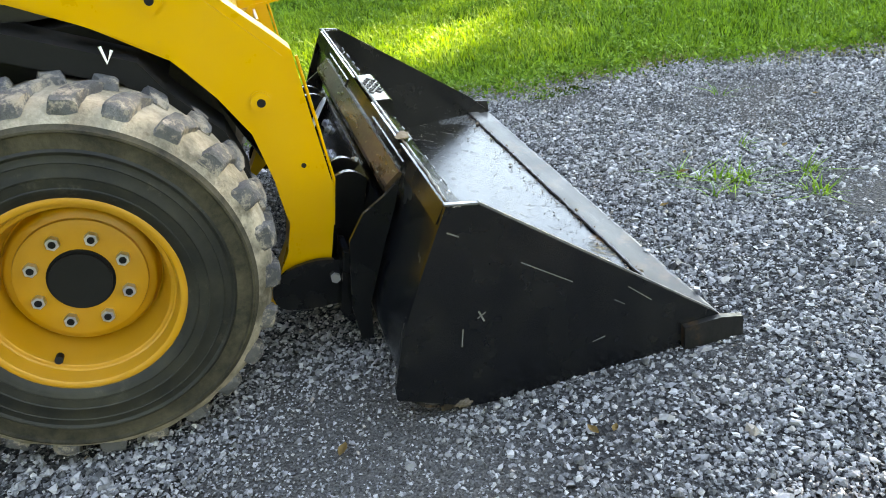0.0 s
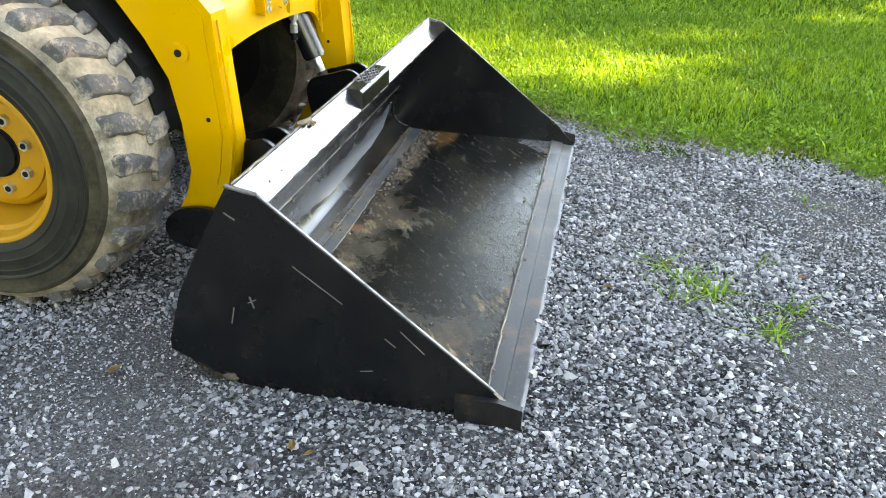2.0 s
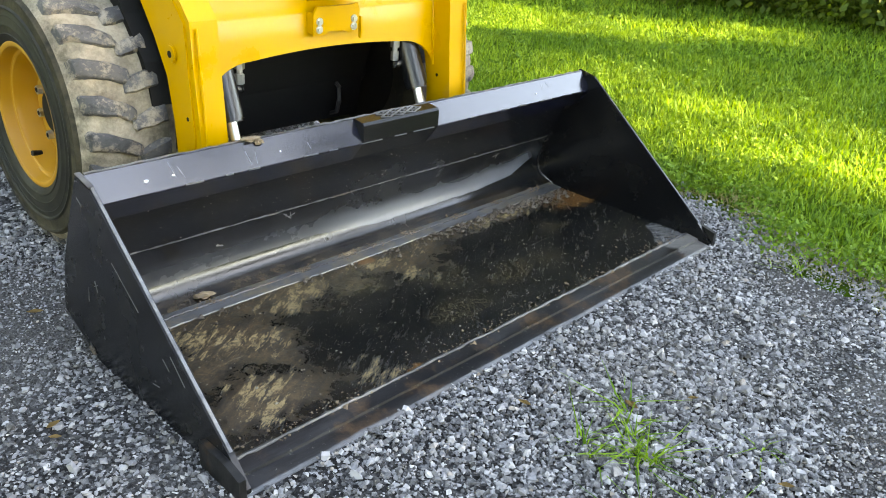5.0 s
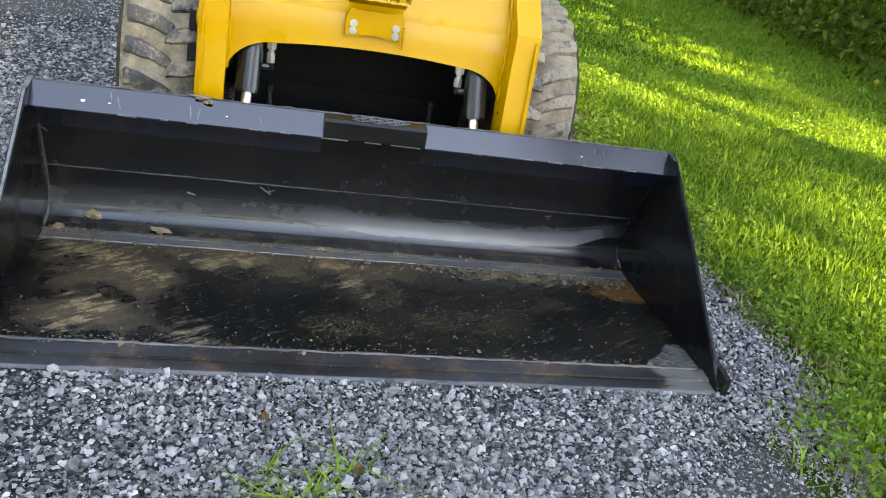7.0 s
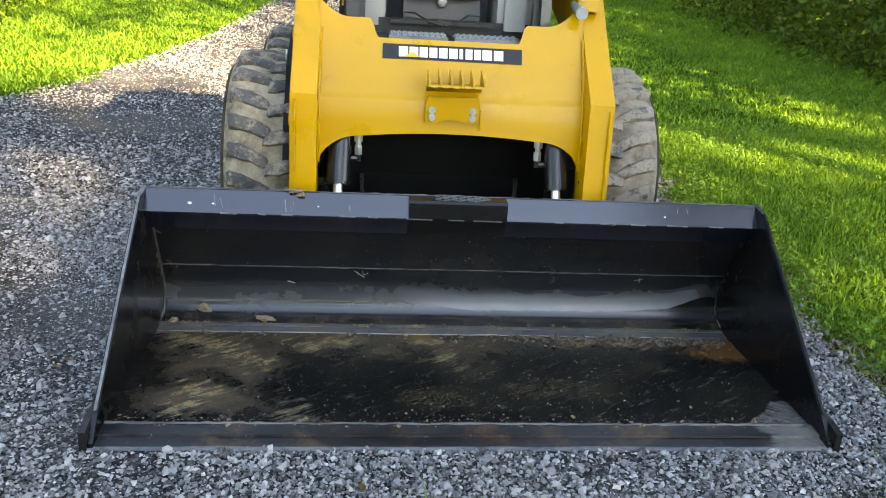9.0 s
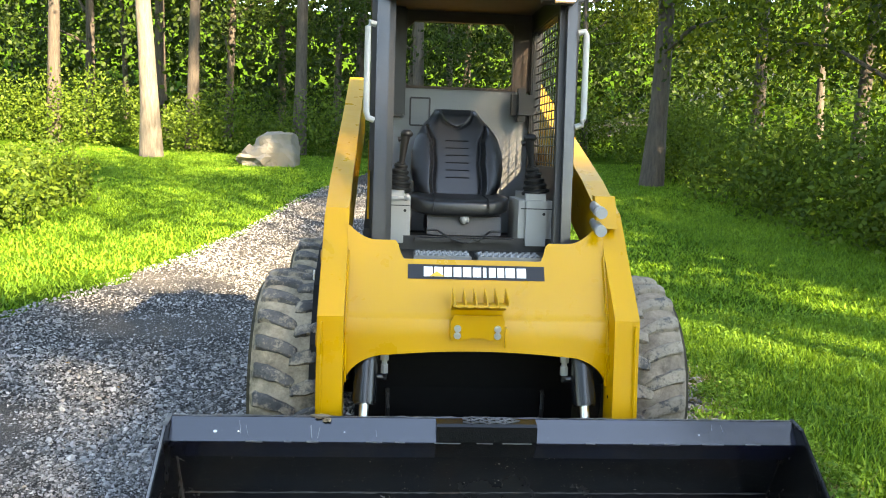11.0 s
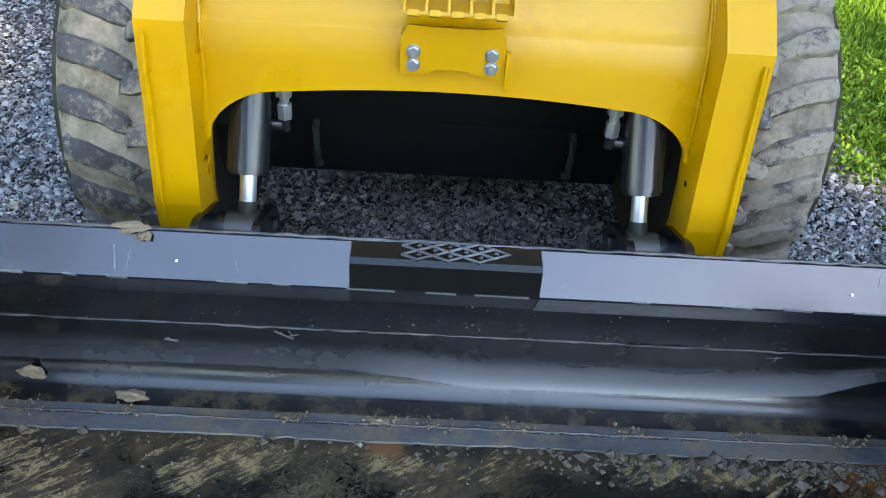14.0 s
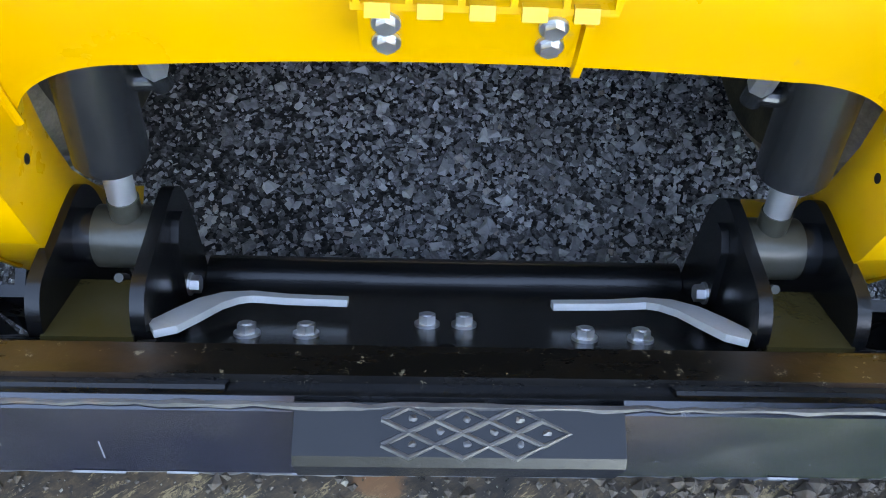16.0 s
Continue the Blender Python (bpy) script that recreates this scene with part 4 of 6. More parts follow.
ARM = [(0.892, 0.240), (0.856, 0.372), (0.846, 0.440), (0.863, 0.632), (0.873, 0.782), (0.910, 0.824), (1.02, 0.94), (1.18, 1.12), (1.45, 1.235), (2.30, 1.52), (2.90, 1.73), (3.06, 1.70), (3.10, 1.45), (2.90, 1.38),
       (2.10, 1.20), (1.60, 1.05), (1.42, 0.987), (1.28, 0.913), (1.137, 0.812), (1.045, 0.70), (0.992, 0.60), (0.966, 0.486), (0.962, 0.40), (0.992, 0.29), (1.072, 0.158), (1.045, 0.150), (0.95, 0.225)]
for sgn in (-1, 1):
    a = CX + sgn * 0.458
    arm = part("lift_arm", prism(BM(), ARM, a, a + sgn * 0.085), M["yellow"], loader, bevel=0.005)
    x0 = a + sgn * 0.084
    # side plate laid on the arm, with its rounded toe
    toe = [(0.872, 0.46), (0.897, 0.775), (0.93, 0.811), (1.03, 0.92), (1.19, 1.095), (1.46, 1.21), (2.3, 1.49), (2.3, 1.28), (1.62, 1.075), (1.44, 1.01), (1.15, 0.835), (1.06, 0.71), (1.005, 0.61), (0.982, 0.49), (0.975, 0.40), (0.968, 0.345), (0.95, 0.318), (0.925, 0.31), (0.90, 0.325), (0.888, 0.36)]
    part("arm_side_plate", prism(BM(), toe, x0, x0 + sgn * 0.006), M["yellow"], arm, bevel=0.002)
    part("weld_bead", pipe(BM(), [(a + sgn * 0.070, y - 0.002, z) for y, z in ((0.868, 0.33), (0.842, 0.45), (0.853, 0.60), (0.866, 0.765))], 0.004, 6), M["yellow"], arm)
    for y, z, r in ((0.967, 0.680, 0.0165), (1.142, 0.945, 0.0165), (0.905, 0.508, 0.0105)):
        xs = x0 + sgn * 0.006
        if r > 0.015:
            part("boss", rod(BM(), (xs - sgn * 0.002, y, z), (xs + sgn * 0.008, y, z), r * 1.7, 28), M["yellow"], arm, bevel=0.004)
            xs += sgn * 0.008
        part("hole", rod(BM(), (xs - sgn * 0.002, y, z), (xs + sgn * 0.0008, y, z), r * (0.62 if r > 0.015 else 0.6), 20), M["dark"], arm)
    part("hole", rod(BM(), (a + sgn * 0.001, 0.915, 0.505), (a - sgn * 0.001, 0.915, 0.505), 0.006, 16), M["dark"], arm)

# crossmember between the arms
XS = np.linspace(-0.460, 0.460, 93)


def arch(x):
    a = abs(x)
    if a < 0.31:
        return 0.652 - 0.016 * (a / 0.31) ** 2
    return 0.636 - 0.125 * (1 - math.sqrt(max(0.0, 1 - ((a - 0.31) / 0.152) ** 2)))


def crest(x):
    a = abs(x + 0.016)
    f = min(1, max(0, (a - 0.243) / 0.030))
    f = f * f * (3 - 2 * f)
    return 0.955 + 0.062 * f + 0.05 * min(1, max(0, (a - 0.34) / 0.1)) ** 2


rows = []
for x in XS:
    zb, zt = arch(x), crest(x)
    col = [(0.943, zb), (0.948, zb + (0.735 - zb) * 0.6), (0.9525, 0.757), (0.9565, 0.764), (0.965, 0.769)]
    for z in np.linspace(0.785, zt, 9):
        col.append((0.965 + (z - 0.768) * 0.50, z))
    rows.append([(CX + x, y, z) for y, z in col])
cross = part("crossmember", sheet(BM(), rows, 0.014), M["yellow"], loader, "yellow crossmember with an arched opening", smooth=True)
for sgn in (-1, 1):
    part("weld_bead", pipe(BM(), [(CX + sgn * 0.455, y, z) for y, z in ((0.938, 0.54), (0.944, 0.66), (0.954, 0.755), (1.0, 0.86), (1.06, 0.98))], 0.005, 6), M["yellow"], cross)

# maker's plate: shapes only
def on_slope(x, z, lift=0.002):
    y = 0.965 + (z - 0.768) * 0.50
    return Vector((x, y - 0.89 * lift, z + 0.45 * lift))


def flat(name, pts, material, parent, lift, thick=0.0012):
    bm = BM()
    a = [bm.verts.new(on_slope(x, z, lift)) for x, z in pts]
    b = [bm.verts.new(on_slope(x, z, lift + thick)) for x, z in pts]
    bm.faces.new(a)
    bm.faces.new(b[::-1])
    for k in range(len(a)):
        j = (k + 1) % len(a)
        bm.faces.new((a[j], a[k], b[k], b[j]))
    return part(name, bm, material, parent)


decal = flat("name_plate", [(-0.258, 0.889), (0.226, 0.889), (0.226, 0.937), (-0.258, 0.937)], M["sign"], cross, 0.0015)
tagged(decal, "black name plate with white bars and a yellow triangle")
for x0, x1 in ((-0.202, -0.171), (-0.166, -0.136), (-0.131, -0.103), (-0.097, -0.070), (-0.064, -0.035), (-0.029, 0.0), (0.007, 0.019), (0.028, 0.052), (0.058, 0.082), (0.087, 0.120), (0.127, 0.160)):
    flat("white_bar", [(x0, 0.897), (x1, 0.897), (x1, 0.929), (x0, 0.929)], M["white"], decal, 0.0030)
flat("triangle", [(-0.184, 0.897), (-0.129, 0.897), (-0.156, 0.914)], M["logo"], decal, 0.0046)

# step bracket and serrated step
bm = BM()
out = [(-0.110, 0.694), (-0.066, 0.694), (-0.046, 0.705), (0.006, 0.705), (0.026, 0.696), (0.068, 0.696), (0.075, 0.764), (0.064, 0.786), (0.030, 0.782), (-0.060, 0.782), (-0.098, 0.784), (-0.110, 0.760)]
a = [bm.verts.new((x, 0.919 - (z - 0.70) * 0.02, z)) for x, z in out]
b = [bm.verts.new((x, 0.926 - (z - 0.70) * 0.02, z)) for x, z in out]
bm.faces.new(a)
bm.faces.new(b[::-1])
for k in range(len(a)):
    j = (k + 1) % len(a)
    bm.faces.new((a[j], a[k], b[k], b[j]))
bracket = part("step_bracket", bm, M["yellow"], cross, bevel=0.0015)
for x in (-0.1095, 0.0655):
    part("flange", box(BM(), x, x + 0.006, 0.922, 0.955, 0.700, 0.764), M["yellow"], bracket)
part("latch_tab", prism(BM(), [(0.914, 0.742), (0.930, 0.742), (0.926, 0.700), (0.924, 0.674), (0.915, 0.672), (0.911, 0.70)], 0.0765, 0.084), M["yellow"], bracket, bevel=0.002)
for x in (-0.087, 0.051):
    for z in (0.713, 0.7375):
        bm = BM()
        w_ = 0.918 - (z - 0.70) * 0.02
        rod(bm, (x, w_ + 0.002, z), (x, w_ - 0.008, z), 0.0088, 6)
        rod(bm, (x, w_ + 0.0025, z), (x, w_ - 0.0025, z), 0.0125, 18)
        part("bolt", bm, M["zinc"], bracket)
tread = part("step_tread", prism(BM(), [(0.968, 0.800), (0.930, 0.826), (0.859, 0.828), (0.857, 0.823), (0.928, 0.818), (0.955, 0.795)], -0.108, 0.080), M["yellow"], cross, "serrated yellow step")
for k in range(6):
    x = -0.106 + 0.0364 * k
    bm = BM()
    saw = [(0.965, 0.822)]
    for j in range(9):
        saw.append((0.960 - 0.0122 * j, 0.872 - 0.0035 * j + (0.006 if j % 2 else -0.004)))
    saw += [(0.858, 0.827), (0.93, 0.820)]
    prism(bm, saw, x, x + 0.005)
    part("tooth_plate", bm, M["yellow"], tread)
bm = BM()
for k in range(5):
    prism(bm, [(0.857, 0.818), (0.850, 0.823), (0.857, 0.831), (0.863, 0.829)], -0.098 + 0.0364 * k, -0.080 + 0.0364 * k)
part("worn_lip", bm, M["yellow"], tread)

CC = -0.014
# tilt cylinders with rods, eyes and hose fittings
for sgn in (-1, 1):
    e = Vector((CC + sgn * 0.388, 0.896, 0.357))
    d = Vector((-sgn * 0.003, 0.048, 0.113)).normalized()
    cyl = group("tilt_cylinder", loader, e, "black hydraulic cylinder with a chromed rod")
    p = e + d * 0.122
    bm = BM()
    rod(bm, p, p + d * 0.36, 0.0415, 32)
    part("barrel", bm, M["cyl"], cyl, smooth=True)
    part("gland", rod(BM(), p - d * 0.008, p + d * 0.006, 0.037, 32), M["cyl"], cyl, smooth=True)
    part("rod", rod(BM(), e + d * 0.045, p, 0.0165, 28), M["chrome"], cyl, smooth=True)
    part("rod_end", rod(BM(), e + d * 0.02, e + d * 0.060, 0.0185, 28), M["grease"], cyl, smooth=True)
    part("eye", rod(BM(), e - Vector((0.037, 0, 0)), e + Vector((0.037, 0, 0)), 0.0385, 32), M["grease"], cyl, smooth=True)
    part("collar", rod(BM(), e + Vector((sgn * 0.038, 0, 0)), e + Vector((sgn * 0.062, 0, 0)), 0.033, 28), M["cyl"], cyl, smooth=True)
    f = Vector((CC + sgn * 0.318, 0.992, 0.0))
    bm = BM()
    rod(bm, (*f.xy, 0.560), (*f.xy, 0.590), 0.0145, 6)
    rod(bm, (*f.xy, 0.590), (*f.xy, 0.606), 0.0095, 14)
    rod(bm, (*f.xy, 0.606), (*f.xy, 0.632), 0.0165, 6)
    rod(bm, (*f.xy, 0.632), (*f.xy, 0.70), 0.011, 14)
    fit_ob = part("hose_fitting", bm, M["zinc"], cyl)
    bm = BM()
    rod(bm, (*f.xy, 0.536), (*f.xy, 0.562), 0.0125, 16)
    rod(bm, (f.x - sgn * 0.004, f.y, 0.546), (f.x + sgn * 0.035, f.y - 0.004, 0.546), 0.0115, 16)
    part("elbow", bm, M["cyl"], fit_ob)
    part("hose", pipe(BM(), [(*f.xy, 0.69), (f.x, f.y + 0.03, 0.78), (f.x, f.y + 0.12, 0.86), (f.x, f.y + 0.3, 0.88)], 0.011, 8), M["rubber"], cyl)

# quick coupler
coupler = group("quick_coupler", loader, (CC, 0.85, 0.3), "black quick coupler with two steel levers")
PLATE = bent([(0.752, 0.402), (0.772, 0.424), (0.805, 0.436), (0.860, 0.420), (0.915, 0.404), (0.948, 0.388), (0.962, 0.352), (0.955, 0.30), (0.925, 0.19), (0.885, 0.10), (0.845, 0.085), (0.825, 0.14), (0.80, 0.25), (0.765, 0.36)], 3)
for sgn in (-1, 1):
    for off, name in ((0.336, "inner_ear"), (0.447, "outer_ear")):
        x = CC + sgn * off
        ear = part(name, prism(BM(), PLATE, x, x + sgn * 0.016), M["cplate"], coupler, smooth=True, bevel=0.002)
        if off < 0.4:
            part("pin_plate", prism(BM(), bent([(0.880, 0.375), (0.905, 0.385), (0.925, 0.365), (0.905, 0.30), (0.86, 0.275), (0.838, 0.282), (0.84, 0.31)], 3), x - sgn * 0.010, x - sgn * 0.0005), M["cplate"], ear, bevel=0.002)
            bm = BM()
            rod(bm, (x - sgn * 0.010, 0.855, 0.306), (x - sgn * 0.024, 0.855, 0.306), 0.0115, 6)
            rod(bm, (x - sgn * 0.010, 0.855, 0.306), (x - sgn * 0.013, 0.855, 0.306), 0.0145, 18)
            part("bolt", bm, M["zinc"], ear)
        else:
            part("hole", rod(BM(), (x + sgn * 0.0155, 0.905, 0.345), (x + sgn * 0.019, 0.905, 0.345), 0.024, 20), M["zinc"], ear)
    x = CC + sgn * 0.400
    part("pad_plate", prism(BM(), [(0.745, 0.398), (0.752, 0.407), (0.846, 0.338), (0.839, 0.328)], x - 0.050, x + 0.050), M["pad"], coupler, "greasy olive plate")
    part("stud", rod(BM(), (x, 0.855, 0.322), (x, 0.846, 0.345), 0.006, 8), M["grease"], coupler)
    # lower pivot bracket outside the arm
    x = CC + sgn * 0.556
    br = part("pivot_bracket", prism(BM(), bent([(0.86, 0.245), (0.93, 0.262), (1.01, 0.250), (1.055, 0.205), (1.045, 0.155), (0.99, 0.135), (0.92, 0.13), (0.86, 0.125)], 3), x, x + sgn * 0.014), M["black"], coupler, bevel=0.003)
    part("pin_bolt", rod(BM(), (x + sgn * 0.013, 0.893, 0.205), (x + sgn * 0.026, 0.893, 0.205), 0.013, 6), M["zinc"], br)
    part("pivot_pin", rod(BM(), (CC + sgn * 0.46, 1.0, 0.195), (x, 1.0, 0.195), 0.03, 24), M["dark"], coupler)
    part("lower_web", prism(BM(), [(0.845, 0.275), (0.86, 0.28), (0.90, 0.12), (0.88, 0.08), (0.85, 0.09)], CC + sgn * 0.486, CC + sgn * 0.60), M["black"], coupler)
cross_plate = part("cross_plate", prism(BM(), [(0.729, 0.395), (0.737, 0.402), (0.917, 0.177), (0.908, 0.170)], CC - 0.335, CC + 0.335), M["cplate"], coupler)
part("cross_tube", rod(BM(), (CC - 0.335, 0.920, 0.170), (CC + 0.335, 0.920, 0.170), 0.032, 28), M["cplate"], coupler, smooth=True)
NRM = Vector((0, 0.78, 0.625))


def on_plate(x, y, lift=0.0):
    return Vector((x, y, 0.406 - (y - 0.750) * 1.25)) + NRM * lift - Vector((0, 0.006, 0)) - NRM * 0.008


for x, y in ((-0.043, 0.812), (0.002, 0.812), (-0.252, 0.786), (-0.184, 0.787), (0.142, 0.787), (0.208, 0.786)):
    bm = BM()
    rod(bm, on_plate(x, y, -0.002), on_plate(x, y, 0.004), 0.0155, 20)
    rod(bm, on_plate(x, y, 0.004), on_plate(x, y, 0.014), 0.0115, 6)
    rod(bm, on_plate(x, y, 0.014), on_plate(x, y, 0.0155), 0.0075, 12)
    part("bolt", bm, M["zinc"], cross_plate)
part("hole", rod(BM(), on_plate(-0.02, 0.768, -0.001), on_plate(-0.02, 0.768, 0.0006), 0.008, 14), M["dark"], cross_plate)
for sgn in (-1, 1):
    line = [(0.127, 0.829, 0.016), (0.20, 0.832, 0.016), (0.246, 0.834, 0.018), (0.268, 0.826, 0.02), (0.287, 0.807, 0.022), (0.303, 0.781, 0.022), (0.318, 0.762, 0.020), (0.333, 0.757, 0.018)]
    line = [(CC + sgn * p, q, r + 0.008) for p, q, r in line]
    bm = BM()
    wid = [0.016, 0.017, 0.021, 0.030, 0.035, 0.038, 0.039, 0.034]
    rows = []
    for k, (px, py, lift) in enumerate(line):
        c = on_plate(px, py, lift)
        n = on_plate(*line[min(k + 1, 7)][:2], 0) - on_plate(*line[max(k - 1, 0)][:2], 0)
        s = n.normalized().cross(NRM) * wid[k] / 2
        rows.append([c - s, c + s])
    sheet(bm, rows, 0.009, -NRM)
    part("lever", bm, M["galv"], coupler, "bare steel locking lever", bevel=0.002)


def wheel(y, sgn, seed):
    """Tyre with bar lugs, dished yellow rim, hub and nuts."""
    r_ = np.random.RandomState(seed)
    zc = 0.425
    xo = CX + sgn * 0.808                    # outer sidewall
    w = 0.285
    holder = group("wheel", loader, (CX + sgn * 0.715, y, zc), "dusty tyre on a dished yellow rim")

    def lathe(prof, seg=80):
        bm = BM()
        rings = []
        for k in range(seg):
            a = 2 * math.pi * k / seg
            rings.append([bm.verts.new((xo + sgn * o - sgn * 0.016, y + r * math.sin(a), zc + r * math.cos(a))) for o, r in prof])
        for k in range(seg):
            p, q = rings[k], rings[(k + 1) % seg]
            for j in range(len(prof) - 1):
                bm.faces.new((p[j], p[j + 1], q[j + 1], q[j]))
        return bm
    prof = bent([(0.0, 0.217), (0.010, 0.232), (0.0135, 0.240)], 3) + [(0.0155, 0.243), (0.0155, 0.246), (0.0135, 0.248), (0.015, 0.268), (0.0170, 0.270), (0.0170, 0.273), (0.015, 0.276), (0.014, 0.298), (0.0155, 0.300), (0.0135, 0.303), (0.013, 0.315)] + [(0.016, 0.318), (0.017, 0.322), (0.012, 0.327), (0.009, 0.352), (0.010, 0.358), (0.016, 0.361), (0.015, 0.366), (0.003, 0.374), (-0.010, 0.390), (-0.035, 0.403), (-0.07, 0.408), (-w / 2, 0.411), (-w + 0.07, 0.408), (-w + 0.035, 0.404), (-w + 0.012, 0.394),
                                                                            (-w - 0.002, 0.374), (-w, 0.30), (-w + 0.01, 0.22)]
    bm = lathe(prof, 144)
    for v in bm.verts:                       # mud caked unevenly between the lugs
        d = Vector((0, v.co.y - y, v.co.z - zc))
        if d.length > 0.385:
            g = noise.noise(v.co * 17 + Vector((seed, 0, 0))) * 0.006 + noise.noise(v.co * 45) * 0.003
            v.co += d.normalized() * g
    for f in bm.faces:
        c = f.calc_center_median()
        rr = math.hypot(c.y - y, c.z - zc)
        f.material_index = 2 if rr > 0.376 else (1 if rr > 0.334 else 0)
    part("tyre", bm, [M["wall"], M["band"], M["carcass" if sgn < 0 else "carcass_brown"]], holder, "worn dusty tyre with caked tread", smooth=True)
    n = 25
    steps = ((0.055, -0.004, 0.386, 0.396, 0.074), (0.085, 0.0, 0.388, 0.415, 0.084), (0.14, 0.006, 0.390, 0.421, 0.090), (0.24, 0.014, 0.392, 0.425, 0.092), (0.40, 0.035, 0.394, 0.427, 0.088), (0.60, 0.07, 0.394, 0.428, 0.082), (0.80, 0.12, 0.394, 0.427, 0.078), (0.94, 0.155, 0.394, 0.424, 0.070), (1.0, 0.17, 0.394, 0.414, 0.056))
    for row in (0, 1):
        for k in range(n):
            bm = BM()
            a0 = 2 * math.pi * (k + 0.5 * row) / n + r_.uniform(-0.006, 0.006)
            reach = r_.uniform(0.94, 1.04)
            vs = []
            for f, da_, r0, r1, half in steps[2 * row:]:
                if row:
                    da_ *= 0.45
                    r0, r1 = (r0 - 0.02, r1 - 0.03) if f < 0.2 else (r0 - 0.008, r1 - 0.008) if f < 0.3 else (r0, r1)
                o = -f * reach * (w * 0.58) if row == 0 else -w + 0.004 + f * reach * (w * 0.50)
                ring = []
                worn = r_.uniform(0.86, 1.06)
                for s2, rr in ((-1.06, r0), (1.06, r0), (0.88, r1 - 0.006), (0.70, r1), (0.0, r1 + 0.001), (-0.70, r1), (-0.88, r1 - 0.006)):
                    a = a0 - da_ * 0.70 + s2 * half * 0.82 * worn + r_.uniform(-0.007, 0.007)
                    rr2 = rr + r_.uniform(-0.0032, 0.0020)
                    ring.append(bm.verts.new((xo + sgn * o - sgn * 0.016 + r_.uniform(-0.003, 0.003), y + rr2 * math.sin(a), zc + rr2 * math.cos(a))))
                vs.append(ring)
            for p, q in zip(vs, vs[1:]):
                for j in range(7):
                    bm.faces.new((p[j], p[(j + 1) % 7], q[(j + 1) % 7], q[j]))
            bm.faces.new(vs[0])
            bm.faces.new(vs[-1][::-1])
            part("tread_lug", bm, M["lug" if sgn < 0 else "lug_muddy"], holder, smooth=True)
    rim = bent([(-0.004, 0.228), (0.004, 0.225), (0.003, 0.208), (-0.030, 0.200), (-0.034, 0.188), (-0.06, 0.182), (-0.098, 0.174), (-0.124, 0.169), (-0.124, 0.164), (-0.104, 0.157), (-0.096, 0.140), (-0.086, 0.125), (-0.086, 0.0)], 3)
    part("rim", lathe(rim), M["rimpaint"], holder, "dished yellow steel rim", smooth=True)
    # added dark drum hides the rim's yellow back where the inside is black
    part("dark_drum", rod(BM(), (xo - sgn * (w - 0.06), y, zc), (xo - sgn * (w + 0.008), y, zc), 0.222, 40), M["dark"], holder)
    part("valve", rod(BM(), (xo - sgn * 0.075, y + 0.185 * math.sin(2.6), zc + 0.185 * math.cos(2.6)), (xo - sgn * 0.045, y + 0.178 * math.sin(2.6), zc + 0.178 * math.cos(2.6)), 0.009, 10), M["dark"], holder)
    part("hub", rod(BM(), (xo - sgn * 0.112, y, zc), (xo - sgn * 0.0985, y, zc), 0.071, 40), M["hub"], holder)
    for k in range(8):
        a = 2 * math.pi * (k + 0.34) / 8
        cy, cz = y + 0.1015 * math.sin(a), zc + 0.1015 * math.cos(a)
        nut = part("nut", rod(BM(), (xo - sgn * 0.106, cy, cz), (xo - sgn * 0.086, cy, cz), 0.0155, 6, 0.0145), M["zinc"], holder)
        part("stud", rod(BM(), (xo - sgn * 0.088, cy, cz), (xo - sgn * 0.0845, cy, cz), 0.008, 12), M["hub"], nut)
    return holder


for yy in (1.435, 2.60):
    for sgn in (-1, 1):
        wheel(yy, sgn, int(yy * 10) + sgn)

# chassis
chassis = part("chassis", prism(BM(), [(1.33, 0.265), (1.30, 0.42), (1.22, 0.62), (1.20, 0.90), (2.2, 0.95), (3.2, 1.25), (3.2, 0.38), (1.46, 0.36), (1.41, 0.265)], CX - 0.43, CX + 0.43), M["dark"], loader, bevel=0.01)
part("rear_hood", prism(BM(), [(2.32, 0.96), (2.34, 1.38), (3.25, 1.30), (3.3, 0.9), (3.2, 0.6)], CX - 0.42, CX + 0.42), M["yellow"], loader, bevel=0.02)
for sgn in (-1, 1):
    part("guard", prism(BM(), [(1.16, 0.76), (1.20, 0.83), (1.44, 0.94), (1.80, 0.96), (1.80, 0.90), (1.46, 0.885), (1.24, 0.79), (1.10, 0.60), (1.06, 0.52), (1.03, 0.52), (1.06, 0.64)], CX + sgn * 0.44, CX + sgn * 0.585), M["dark"], chassis)
    if sgn < 0:
        part("cable_tie", pipe(BM(), [(CX - 0.589, 1.262, 0.878), (CX - 0.590, 1.257, 0.842), (CX - 0.589, 1.241, 0.866)], 0.0035, 6), M["white"], chassis, "white cable tie")
    part("tie_hook", pipe(BM(), [(CX + sgn * 0.304, 1.30, 0.41), (CX + sgn * 0.304, 1.285, 0.40), (CX + sgn * 0.302, 1.28, 0.345), (CX + sgn * 0.302, 1.295, 0.30), (CX + sgn * 0.30, 1.33, 0.285)], 0.009, 8), M["suspension"], chassis)
    part("axle", rod(BM(), (CX + sgn * 0.40, 1.435, 0.425), (CX + sgn * 0.72, 1.435, 0.425), 0.065, 24), M["dark"], chassis)
    part("axle", rod(BM(), (CX + sgn * 0.40, 2.60, 0.425), (CX + sgn * 0.72, 2.60, 0.425), 0.065, 24), M["dark"], chassis)

